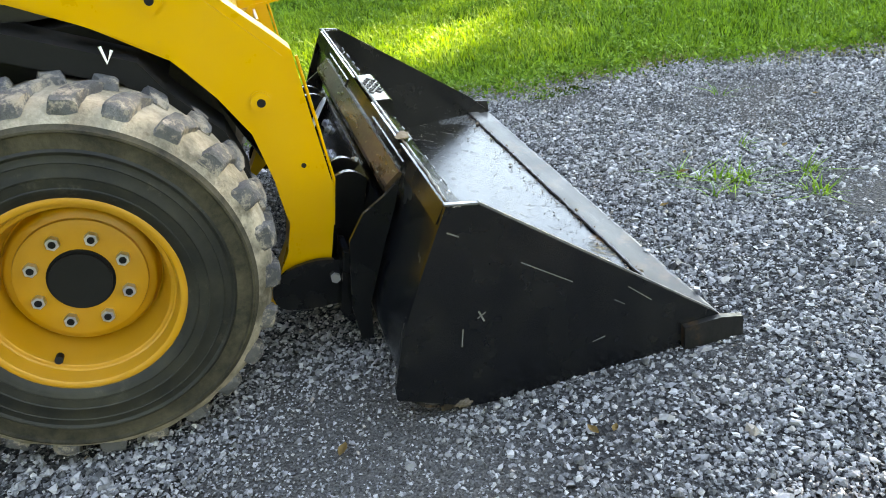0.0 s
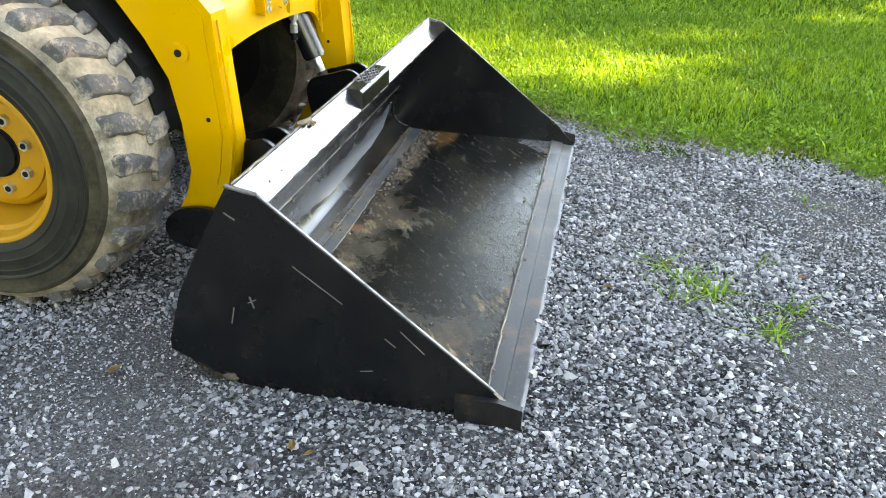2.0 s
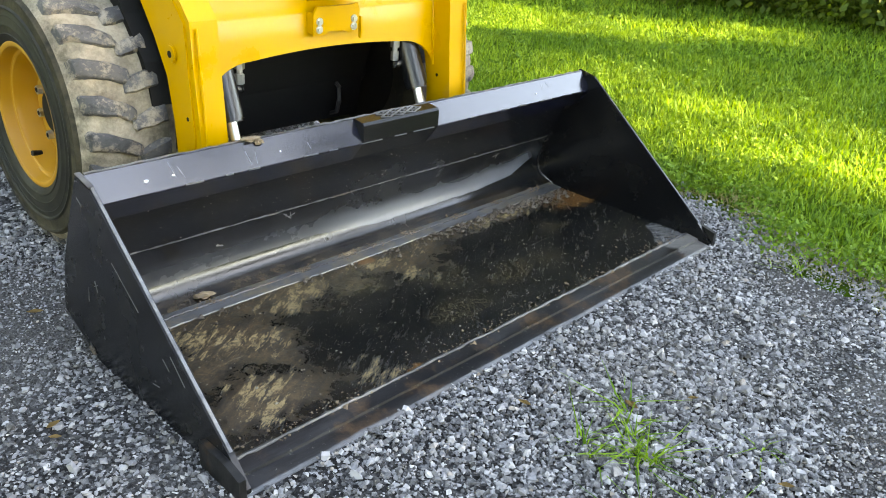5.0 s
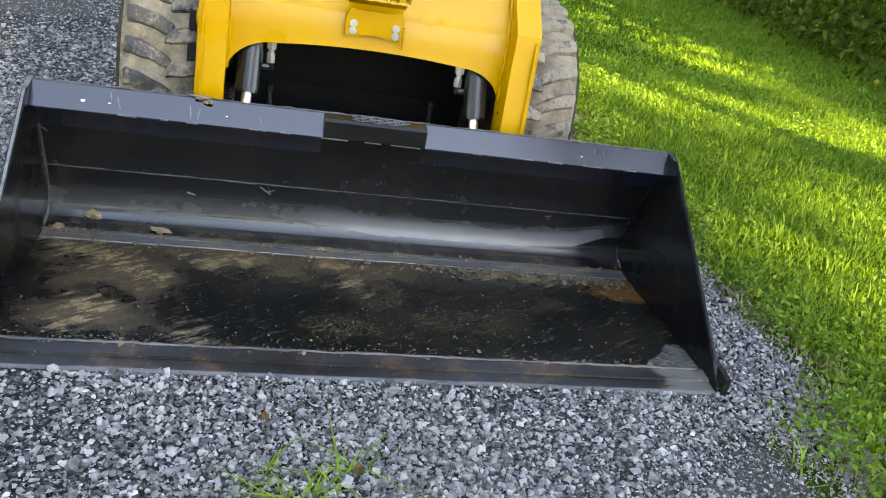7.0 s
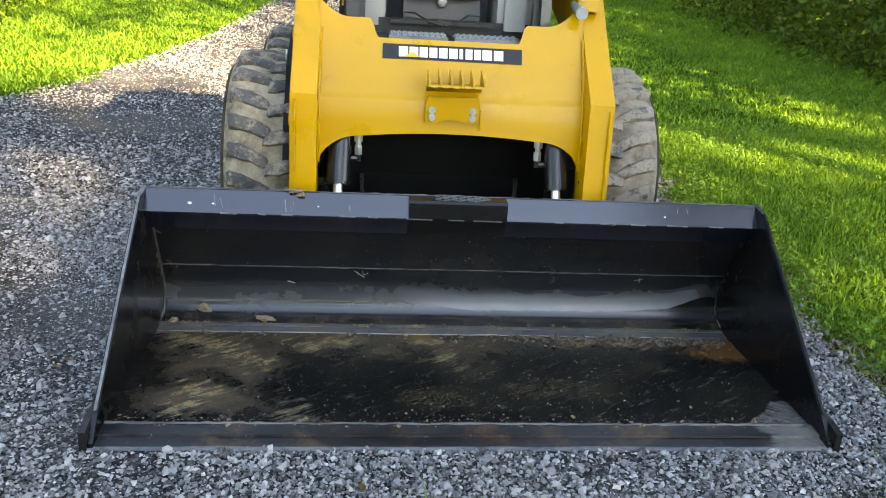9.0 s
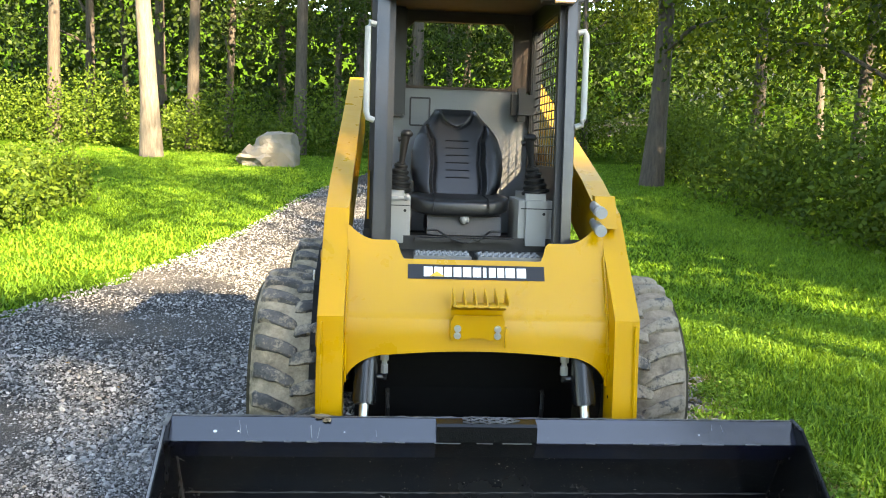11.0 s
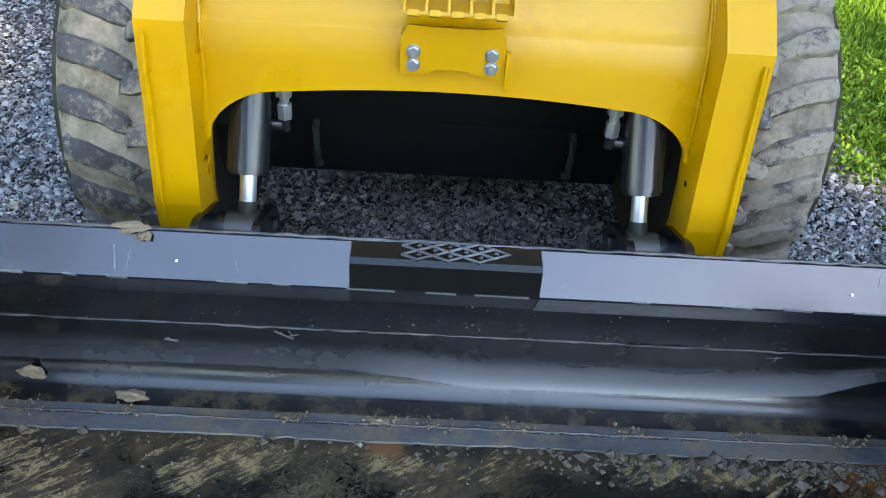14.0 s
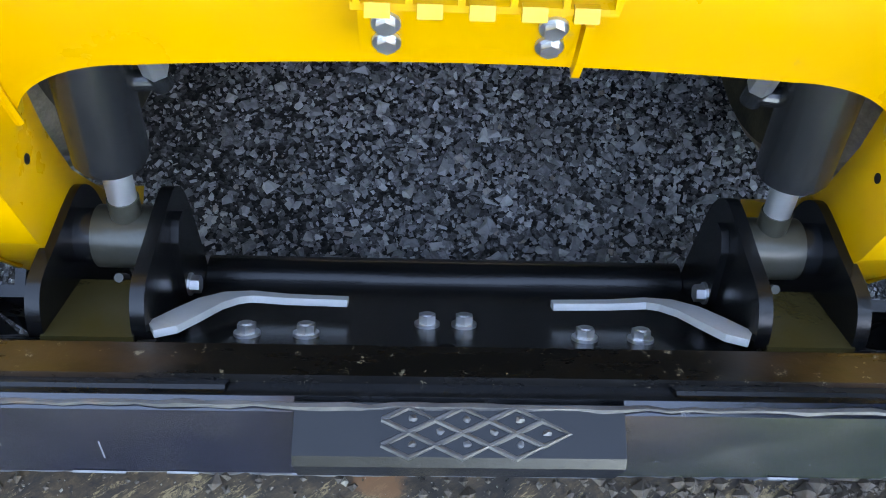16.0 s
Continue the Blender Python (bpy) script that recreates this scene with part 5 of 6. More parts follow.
# cab
cab = group("cab", loader, (CX, 1.7, 0.95), "open-fronted black operator cab with a grey lining")
XL, XR = -0.388, 0.352
for x0, x1, out in ((XL, XL + 0.046, -1), (XR - 0.036, XR, 1)):
    part("front_post", prism(BM(), [(1.20, 0.93), (1.24, 0.93), (1.33, 2.0), (1.28, 2.0)], x0, x1), M["cabpost"], cab, bevel=0.006)
    part("post_seal", prism(BM(), [(1.235, 0.93), (1.27, 0.93), (1.36, 2.0), (1.32, 2.0)], x1 if out < 0 else x0 - 0.022, x1 + 0.022 if out < 0 else x0), M["cabblack"], cab)
    xo = x0 - 0.004 if out < 0 else x1 + 0.004
    h = xo + out * 0.028
    part("handrail", pipe(BM(), [(xo, 1.255, 1.785), (h - out * 0.006, 1.248, 1.790), (h, 1.245, 1.775), (h, 1.232, 1.47), (h - out * 0.006, 1.232, 1.448), (xo, 1.238, 1.440)], 0.0115, 12), M["pale"], cab, "pale grey grab handle", smooth=True)
    xr = x0 - 0.03 if out < 0 else x1 + 0.03
    xr0, xr1 = sorted((xr, xr - out * 0.05))
    part("rear_post", box(BM(), xr0, xr1, 2.10, 2.20, 0.95, 2.0), M["cabblack"], cab, bevel=0.008)
    part("side_panel", box(BM(), xr0 + 0.018, xr0 + 0.032, 1.33, 2.10, 0.93, 1.27), M["cabblack"], cab)
    part("side_rail", box(BM(), xr0, xr1, 1.30, 2.14, 1.90, 2.0), M["cabblack"], cab, bevel=0.006)
    part("side_rail", box(BM(), xr0 + 0.01, xr0 + 0.04, 1.30, 2.12, 1.255, 1.285), M["cabblack"], cab)
    part("side_stile", box(BM(), xr0 + 0.01, xr0 + 0.04, 1.31, 1.345, 1.28, 1.91), M["cabblack"], cab)
    xm = (xr0 + xr1) / 2
    screen = group("side_screen", cab, (xm, 1.7, 1.6), "black wire side screen")
    for k in range(17):
        part("wire", pipe(BM(), [(xm, 1.33, 1.30 + 0.037 * k), (xm, 2.12, 1.30 + 0.037 * k)], 0.0035, 5), M["cabblack"], screen)
    for k in range(13):
        y = 1.37 + 0.059 * k
        part("wire", pipe(BM(), [(xm + 0.005, y, 1.27), (xm + 0.005, y, 1.92)], 0.0028, 5), M["cabblack"], screen)
part("front_header", box(BM(), XL, XR, 1.275, 1.34, 1.985, 2.06), M["cabblack"], cab, bevel=0.008)
part("roof", box(BM(), XL - 0.03, XR + 0.03, 1.26, 2.30, 2.035, 2.085), M["cabblack"], cab, bevel=0.012)
part("headliner", box(BM(), XL + 0.03, XR - 0.02, 1.345, 2.14, 1.985, 2.03), M["headliner"], cab)
# rear wall with its window opening
wx0, wx1, wz0, wz1 = -0.272, 0.246, 1.640, 1.938
part("rear_wall", box(BM(), XL, XR, 2.15, 2.17, 0.95, wz0 - 0.012), M["liner"], cab)
bm = BM()
box(bm, XL, wx0 - 0.001, 2.135, 2.175, wz0 - 0.012, 1.985)
box(bm, wx1 + 0.001, XR, 2.135, 2.175, wz0 - 0.012, 1.985)
box(bm, wx0 - 0.001, wx1 + 0.001, 2.135, 2.175, wz1, 1.985)
box(bm, wx0 - 0.001, wx1 + 0.001, 2.140, 2.175, wz0 - 0.012, wz0)
for cx_, cz_, sx_, sz_ in ((wx0, wz1, 1, -1), (wx1, wz1, -1, -1), (wx0, wz0, 1, 1), (wx1, wz0, -1, 1)):
    r_ = 0.05 if sz_ < 0 else 0.025
    vs = [bm.verts.new((x, y, z)) for y in (2.14, 2.17) for x, z in ((cx_, cz_), (cx_ + sx_ * r_, cz_), (cx_, cz_ + sz_ * r_))]
    bm.faces.new(vs[:3])
    bm.faces.new(vs[3:])
    for k in range(3):
        bm.faces.new((vs[k], vs[(k + 1) % 3], vs[3 + (k + 1) % 3], vs[3 + k]))
part("rear_window_frame", bm, M["headliner"], cab)
bm = BM()
for a, b in (((-0.235, 1.583), (-0.143, 1.583)), ((-0.143, 1.583), (-0.143, 1.454)), ((-0.143, 1.454), (-0.235, 1.454)), ((-0.235, 1.454), (-0.235, 1.583))):
    slab(bm, (a[0], 2.146, a[1]), (b[0], 2.146, b[1]), 0.008, 0.007, (0, 1, 0))
part("wall_hatch", bm, M["cabblack"], cab)
for x0, x1, z0, z1 in ((-0.335, -0.262, 1.49, 1.985), (0.238, 0.335, 1.485, 1.64)):
    bm = box(BM(), x0, x1, 2.04, 2.134, z0, z1)
    part("corner_pad", bm, M["cabblack"], cab, bevel=0.03 if z1 < 1.7 else 0.008)
part("wall_knob", blob(BM(), (-0.335, 2.05, 1.40), (0.022, 0.02, 0.018), 3, 2), M["rubber"], cab)
part("cab_floor", box(BM(), XL, XR, 1.10, 2.15, 0.925, 0.945), M["cabblack"], cab)
for x0, x1 in ((-0.236, -0.028), (-0.006, 0.232)):
    tp = part("foot_plate", box(BM(), x0, x1, 1.10, 1.22, 0.948, 0.962), M["tread"], cab, "perforated steel foot plate")
    bm = BM()
    for i_ in range(10):
        for j in range(4):
            cx_, cy_ = x0 + (i_ + 0.5 + 0.5 * (j % 2)) * (x1 - x0) / 10.6, 1.115 + 0.03 * j
            rod(bm, (cx_, cy_, 0.961), (cx_, cy_, 0.970), 0.0085, 8, 0.005)
    part("raised_studs", bm, M["tread"], tp)
part("heel_rail", box(BM(), -0.225, 0.165, 1.36, 1.40, 0.985, 0.999), M["cabblack"], cab)
part("riser", box(BM(), XL, XR, 1.42, 1.44, 0.945, 1.0), M["cabblack"], cab)
for sgn in (-1, 1):
    c = -0.027
    part("slide_handle", pipe(BM(), [(c + sgn * 0.15, 1.45, 1.022), (c + sgn * 0.105, 1.44, 1.022), (c + sgn * 0.055, 1.36, 0.995), (c + sgn * 0.005, 1.33, 0.985)], 0.004, 8), M["suspension"], cab)
# control pods and levers
for x0, x1, kx, bx, lean in ((-0.347, -0.243, -0.268, -0.295, 0.03), (0.188, 0.322, 0.226, 0.262, -0.03)):
    pod = part("control_pod", box(BM(), x0, x1, 1.40, 1.72, 0.946, 1.178), M["plastic"], cab, "warm grey control pod", bevel=0.026)
    part("pod_seam", box(BM(), x0 + 0.004, x1 - 0.004, 1.3985, 1.402, 1.118, 1.122), M["cabblack"], pod)
    part("pod_screw", rod(BM(), ((x0 + x1) / 2 + 0.03, 1.401, 1.10), ((x0 + x1) / 2 + 0.03, 1.396, 1.10), 0.006, 10), M["rubber"], pod)
    lever = group("joystick", cab, (bx, 1.48, 1.178), "black joystick on a ribbed rubber boot")
    rings = []
    for k in range(5):
        z, r0 = 1.178 + 0.022 * k, 0.056 - 0.007 * k
        rings += [(z, r0 - 0.002), (z + 0.004, r0), (z + 0.011, r0 - 0.001), (z + 0.015, r0 - 0.011), (z + 0.021, r0 - 0.011)]
    bm = pipe(BM(), [(bx + (kx - bx) * 4.5 * (z - 1.178), 1.48, z) for z, _ in rings], [r0 for _, r0 in rings], 24)
    part("boot", bm, M["rubber"], lever, smooth=True)
    m_ = Vector((bx + (kx - bx) * 0.5, 1.48, 1.285))
    k_ = Vector((kx, 1.475, 1.395))
    part("stick", pipe(BM(), [m_, m_.lerp(k_, 0.35), m_.lerp(k_, 0.75), k_], [0.011, 0.014, 0.017, 0.021], 14), M["rubber"], lever, smooth=True)
    part("knob", blob(BM(), k_ + Vector((0.004, 0, 0.004)), (0.026, 0.026, 0.018), 2, 2, 0.1), M["rubber"], lever, smooth=True)
    part("thumb_switch", rod(BM(), k_ + Vector((-0.03, 0, -0.02)), k_ + Vector((-0.012, 0, -0.014)), 0.010, 12), M["rubber"], lever)
part("throttle_lever", pipe(BM(), [(-0.348, 1.39, 1.145), (-0.30, 1.385, 1.146), (-0.262, 1.384, 1.150)], 0.005, 8), M["plastic"], cab)
part("throttle_knob", blob(BM(), (-0.258, 1.384, 1.152), (0.014, 0.012, 0.014), 5, 2, 0.1), M["plastic"], cab)
bm = BM()
rod(bm, (-0.352, 1.405, 1.03), (-0.352, 1.392, 1.03), 0.012, 12)
rod(bm, (-0.352, 1.395, 1.05), (-0.352, 1.395, 1.10), 0.006, 8)
part("key_switch", bm, M["zinc"], cab)
# seat
seat = group("seat", cab, (-0.02, 1.65, 1.0), "black vinyl suspension seat with stitched ribs")
SX = -0.022


def pad(cx_, cy_, cz_, hx, hy, hz_, e=0.38, shape=None):
    """A stuffed pad: a box with soft edges, bent by shape."""
    bm = BM()
    bmesh.ops.create_uvsphere(bm, u_segments=48, v_segments=28, radius=1.0)

    def soft_pow(v):
        return math.copysign(abs(v) ** e, v)
    for v in bm.verts:
        q = Vector((soft_pow(v.co.x), soft_pow(v.co.y), soft_pow(v.co.z)))
        p = Vector((cx_ + hx * q.x, cy_ + hy * q.y, cz_ + hz_ * q.z))
        v.co = shape(p, q) if shape else p
    return bm


def cushion_shape(p, q):
    side = max(0.0, abs(q.x) - 0.55) / 0.45
    p.z += 0.016 * side * side * (1 if q.z > -0.2 else 0.3) - 0.010 * max(0.0, -q.y) * (1 - side)
    p.x += 0.016 * math.copysign(1, q.x) * max(0.0, -q.y) * abs(q.x) ** 3
    p.y += 0.020 * q.x * q.x * max(0.0, -q.y)
    return p


cushion = part("cushion", pad(SX - 0.018, 1.635, 1.118, 0.196, 0.185, 0.038, 0.42, cushion_shape), M["vinyl"], seat, smooth=True)
for sgn in (-1, 1):
    part("piping", pipe(BM(), [(SX - 0.018 + sgn * 0.112, 1.447, 1.096), (SX - 0.018 + sgn * 0.111, 1.450, 1.128), (SX - 0.018 + sgn * 0.108, 1.475, 1.150), (SX - 0.018 + sgn * 0.104, 1.62, 1.157)], 0.0028, 6), M["rubber"], cushion)


def dent(v, at, wide):
    return math.exp(-((v - at) / wide) ** 2)


bm = BM()
g = []
for i_ in range(121):
    u_ = -1 + 2 * i_ / 120
    row = []
    for j in range(65):
        v_ = j / 64
        half = 0.200 * float(np.interp(v_, [0, 0.12, 0.3, 0.5, 0.66, 0.8, 0.92, 1], [0.82, 0.93, 1.0, 0.985, 0.90, 0.74, 0.56, 0.47]))
        panel = float(np.interp(v_, [0, 0.35, 0.62, 0.8], [0.62, 0.50, 0.56, 0.86]))      # inner edge of the side bolsters
        b_ = min(1, max(0, (abs(u_) - panel) / 0.10))
        b_ = b_ * b_ * (3 - 2 * b_) * (1 if v_ < 0.7 else max(0.0, 1 - (v_ - 0.7) / 0.16))
        y = 1.70 + 0.19 * v_ - 0.050 * b_ + 0.055 * abs(u_) ** 7 + 0.03 * max(0.0, v_ - 0.93) / 0.07 * 0.6
        y += 0.012 * dent(abs(u_), panel, 0.055) * (1 if v_ < 0.8 else 0)
        yoke = 0.78 + 0.20 * min(1.0, abs(u_) / 0.75) ** 1.5                                # seam of the head panel
        y += 0.010 * dent(v_, yoke, 0.014)
        row.append((SX - 0.013 + half * u_, y, 1.150 + 0.372 * v_))
    g.append(row)
sheet(bm, g, 0.06, (0, 1, -0.3), True)
backrest = part("backrest", bm, M["vinyl"], seat, smooth=True)
for k in range(6):
    v_ = 0.20 + 0.085 * k
    part("stitched_rib", pipe(BM(), [(SX - 0.013 + q, 1.70 + 0.19 * v_ - 0.0008, 1.150 + 0.372 * v_) for q in (-0.050, 0.0, 0.050)], 0.0028, 6), M["rubber"], backrest)
part("suspension", prism(BM(), [(1.48, 1.0), (1.50, 1.075), (1.80, 1.085), (1.82, 1.0)], SX - 0.15, SX + 0.15), M["suspension"], seat, bevel=0.008)
part("weight_knob", blob(BM(), (SX, 1.478, 1.064), (0.020, 0.016, 0.019), 6, 2, 0.15), M["plastic"], seat)
part("buckle", box(BM(), SX - 0.225, SX - 0.205, 1.60, 1.63, 1.16, 1.21), M["rubber"], seat, bevel=0.004)

# auxiliary couplings on the right arm, and the front lamps
aux = part("coupling_bracket", prism(BM(), [(1.10, 1.075), (1.14, 1.075), (1.20, 1.19), (1.16, 1.19)], 0.425, 0.50), M["yellow"], loader)
for z, ln in ((1.150, 0.055), (1.086, 0.06)):
    bm = BM()
    rod(bm, (0.425, 1.125 + (z - 1.086) * 0.5, z), (0.425, 1.125 - ln + (z - 1.086) * 0.5, z - 0.012), 0.019, 22)
    rod(bm, (0.425, 1.17, z + 0.008), (0.425, 1.125, z), 0.014, 14)
    part("hose_coupling", bm, M["zinc"], aux)
    part("dust_cap", rod(BM(), (0.425, 1.126 - ln, z - 0.012), (0.425, 1.104 - ln, z - 0.016), 0.021, 22), M["pale"], aux)
for x in (-0.312, 0.268):
    lamp = part("work_lamp", prism(BM(), bent([(1.285, 1.90), (1.275, 1.93), (1.285, 1.968), (1.33, 1.972), (1.35, 1.93), (1.33, 1.895)], 3), x - 0.045, x + 0.045), M["headliner"], cab, bevel=0.006)
for x in (-0.325, 0.292):
    lamp = part("headlamp", box(BM(), x - 0.045, x + 0.045, 1.215, 1.275, 1.885, 1.945), M["cabblack"], cab, bevel=0.008)
    part("lens", box(BM(), x - 0.036, x + 0.036, 1.209, 1.2148, 1.891, 1.939), M["lamp"], lamp, "lit warm lamp lens")

# ---------------------------------------------------------------- dirt, leaves and weeds
def crumbs(name, count, seed, place, size, label, skin="clod"):
    r = np.random.RandomState(seed)
    c = place(r, count)
    n = len(c)
    s = size * np.exp(0.5 * r.randn(n))
    base = np.array([(1, 0, 0), (-1, 0, 0), (0, 1, 0), (0, -1, 0), (0, 0, 0.8), (0, 0, -0.5)], float)
    V = (base[None] + r.uniform(-0.3, 0.3, (n, 6, 3))) * s[:, None, None]
    V = V + c[:, None, :] + np.array([0, 0, 1])[None, None] * (s * 0.3)[:, None, None]
    f = np.array([(0, 2, 4), (2, 1, 4), (1, 3, 4), (3, 0, 4), (2, 0, 5), (1, 2, 5), (3, 1, 5), (0, 3, 5)])
    F = (np.arange(n)[:, None, None] * 6 + f[None]).reshape(-1, 3)
    return tagged(arrays(name, V.reshape(-1, 3), F, M[skin]), label, "dirt", kind="stuff")


def heap(r, n):
    a = np.stack([0.12 + 0.83 * r.beta(1.6, 1.1, n), 0.664 - np.abs(r.randn(n)) * 0.034, np.full(n, 0.021)], -1)
    b = np.stack([r.uniform(-0.95, 0.95, n), 0.664 - np.abs(r.randn(n)) * 0.02, np.full(n, 0.021)], -1)
    return np.where((r.uniform(0, 1, n) < 0.75)[:, None], a, b)


def strewn(r, n):
    return np.stack([r.uniform(-0.95, 0.95, n), 0.1 + 0.56 * r.uniform(0, 1, n) ** 0.9, np.full(n, 0.0205)], -1)


def on_back(r, n):
    k = r.uniform(0, 1, n)
    return np.stack([r.uniform(-0.95, 0.95, n), np.interp(k, [0, 1], [0.765, 0.69]) - 0.004, np.interp(k, [0, 1], [0.225, 0.385])], -1)


crumbs("dirt_clods", 460, 1, heap, 0.0052, "dark soil crumbs gathered at the bucket's rear seam")
crumbs("dirt_specks", 700, 2, strewn, 0.0013, "fine pale grit strewn over the bucket floor", "grit")
crumbs("edge_grit", 620, 3, lambda r, n: np.stack([r.uniform(-0.96, 0.96, n), 0.078 + 0.03 * np.abs(r.randn(n)), np.full(n, 0.0235)], -1), 0.0022, "brown crumbs along the cutting edge", "crumb")
crumbs("seam_dirt", 600, 6, lambda r, n: np.stack([np.repeat([-0.84, -0.63, -0.30, -0.12, -0.02, 0.15, -0.93, 0.40, 0.62, 0.85], n // 10) + 0.026 * r.randn(n), 0.722 + 0.011 * r.randn(n), np.full(n, 0.0252)], -1), 0.0022, "brown crumbs along the weld of the bucket's back plate", "crumb")
crumbs("dust_specks", 500, 4, on_back, 0.0008, "fine pale specks stuck on the bucket's back plate", "grit")
for k, (at, size) in enumerate((((-0.990, 0.69, 0.022), (0.004, 0.015, 0.009)), ((-0.526, 0.650, 0.514), (0.024, 0.014, 0.005)), ((-0.505, 0.640, 0.505), (0.013, 0.010, 0.006)), ((-0.84, 0.786, 0.052), (0.021, 0.010, 0.016)), ((-0.63, 0.752, 0.032), (0.029, 0.012, 0.010)), ((-0.93, 0.73, 0.03), (0.015, 0.012, 0.010)), ((-0.12, 0.720, 0.026), (0.017, 0.009, 0.006)))):
    tagged(part("mud_clod", blob(BM(), at, size, k + 2, 3, 0.75), M["mud" if k else "clod"], None, smooth=True), "dried mud clod stuck on the bucket", "mud clod", "mud clods on the bucket")
LEAF = ((-1.20, 0.42, 0.9), (-0.30, -0.18, 0.2), (-0.69, -1.087, 1.7), (0.30, -1.17, 2.4), (-0.09, -0.76, 0.6), (-0.10, -0.36, 3.0), (0.05, -0.45, 4.1), (-1.187, 0.464, 5.0), (-1.02, 0.98, 1.1), (-2.2, 3.1, 2.0), (-1.75, 2.6, 0.4), (1.2, -0.55, 2.2))
for k, (x, y, a) in enumerate(LEAF):
    bm = BM()
    L_ = 0.014 + 0.004 * (k % 3)
    shape = [(0, -1.0), (0.35, -0.5), (0.5, 0.0), (0.32, 0.6), (0, 1.1), (-0.32, 0.6), (-0.5, 0.0), (-0.35, -0.5)]
    vs = [bm.verts.new((x + L_ * (p * math.cos(a) - q * math.sin(a)), y + L_ * (p * math.sin(a) + q * math.cos(a)), 0.016 + 0.018 * L_ / 0.02 * (p * p + 0.15 * q * q))) for p, q in shape]
    mid = bm.verts.new((x, y, 0.014))
    for i_ in range(8):
        bm.faces.new((vs[i_], vs[(i_ + 1) % 8], mid))
    bmesh.ops.solidify(bm, geom=list(bm.faces), thickness=0.0008)
    tagged(part("fallen_leaf", bm, M["dry"], None), "curled dry brown leaf lying on the gravel", "leaf", "fallen leaves on the driveway")

wr = np.random.RandomState(31)
px, py = [], []
for x, y, n in ((-0.232, -0.46, 26), (-0.20, -0.435, 20), (-0.262, -0.485, 22), (-0.215, -0.50, 18), (-0.457, -0.638, 22), (-0.44, -0.61, 12), (-0.296, -0.707, 24), (-0.31, -0.68, 10), (-0.10, -0.34, 14), (-0.15, -0.385, 16), (-0.30, -0.36, 10), (-0.34, -0.41, 8), (0.02, -0.66, 10), (0.55, -0.9, 8), (1.05, -0.3, 10)):
    px.append(x + 0.010 * wr.randn(n))
    py.append(y + 0.010 * wr.randn(n))
blades("driveway_weeds", np.concatenate(px), np.concatenate(py), 0.072, 0.0058, 33, M["grass"], "thin green grass sprouting through the gravel", "weeds", 1.7)
vy = wr.uniform(-3.0, 4.5, 5200)
vx = road_r(vy) + 0.10 * np.sin(vy * 5.1) + 0.07 * np.sin(vy * 11.3) + 0.07 * wr.randn(5200)
blades("edge_straw", vx, vy, 0.050, 0.0042, 35, M["straw"], "dry straw and thin weeds along the lawn's edge", "weeds", 1.9)


def clover(name, n_edge, n_lawn, seed, label):
    """Low broad-leaved weeds in flat clumps, along the lawn's edge and scattered through the grass."""
    r = np.random.RandomState(seed)
    ey = r.uniform(-2.6, 5.0, n_edge)
    ex = road_r(ey) + 0.10 * np.sin(ey * 5.1) + 0.07 * np.sin(ey * 11.3) + np.abs(r.randn(n_edge)) * 0.09 - 0.02
    ly = r.uniform(-2.5, 5.0, n_lawn)
    lx = road_r(ly) + 0.1 + r.uniform(0, 1, n_lawn) ** 1.4 * 3.2
    cx, cy = np.concatenate([ex, lx]), np.concatenate([ey, ly])
    wide = r.uniform(0.025, 0.075, len(cx))
    which = r.randint(0, len(cx), 34 * len(cx))
    d = r.randn(len(which), 2)
    x, y = cx[which] + d[:, 0] * wide[which], cy[which] + d[:, 1] * wide[which]
    z = hz(x, y) + (0.018 + 0.6 * wide[which]) * np.exp(-0.4 * (d ** 2).sum(1)) * r.uniform(0.5, 1.1, len(x)) + 0.012
    V, F = leaves_at(np.stack([x, y, z], -1), 0.023, r, 0.9)
    return tagged(arrays(name, V, F, M["clover"]), label, "weeds", kind="stuff")


clover("lawn_weeds", 300, 420, 41, "low broad-leaved weeds in clumps along the lawn's edge")

# ---------------------------------------------------------------- surroundings
stones("driveway_stones", -2.9, 1.5, -2.0, 2.2, 103000, 0.0084, 11, "loose crushed grey stone covering the driveway", 0.36)
stones("driveway_chippings", -2.6, 1.35, -1.9, 1.6, 170000, 0.0068, 13, "fine grey stone chippings between the larger stones", 0.30, fine=True)
stones("driveway_stones_around", -7.5, 3.5, -7.5, 3.4, 130000, 0.0135, 14, "loose crushed grey stone thinly spread over the driveway", 0.4, around=True)
stones("driveway_stones_far", -4.9, 1.9, 1.4, 16, 200000, 0.0115, 12, "loose crushed grey stone along the driveway", 0.4, True, True)
lawn("lawn_grass", 0.0, 4.4, -4, 5, 190000, 0.036, 0.0072, 21, "mown green lawn grass beside the driveway")
lawn("lawn_tufts", 0.0, 4.4, -4, 5, 15000, 0.062, 0.0095, 27, "longer bright grass standing in tufts in the lawn")
lawn("lawn_grass_middle", 4.2, 8.5, -5, 13, 130000, 0.048, 0.0125, 23, "mown green lawn grass towards the woods", plain_blade=True)
lawn("lawn_grass_far", -9, 9, 4.2, 23, 300000, 0.046, 0.019, 22, "mown green lawn grass behind the driveway", 0.02, True)
tree(-6.72, 21.0, 13, 0.54, 1, 0.50, 5000, 0.16, "tall pale-barked tree standing alone on the lawn", group="", lean=-0.03, skin="pale_bark")
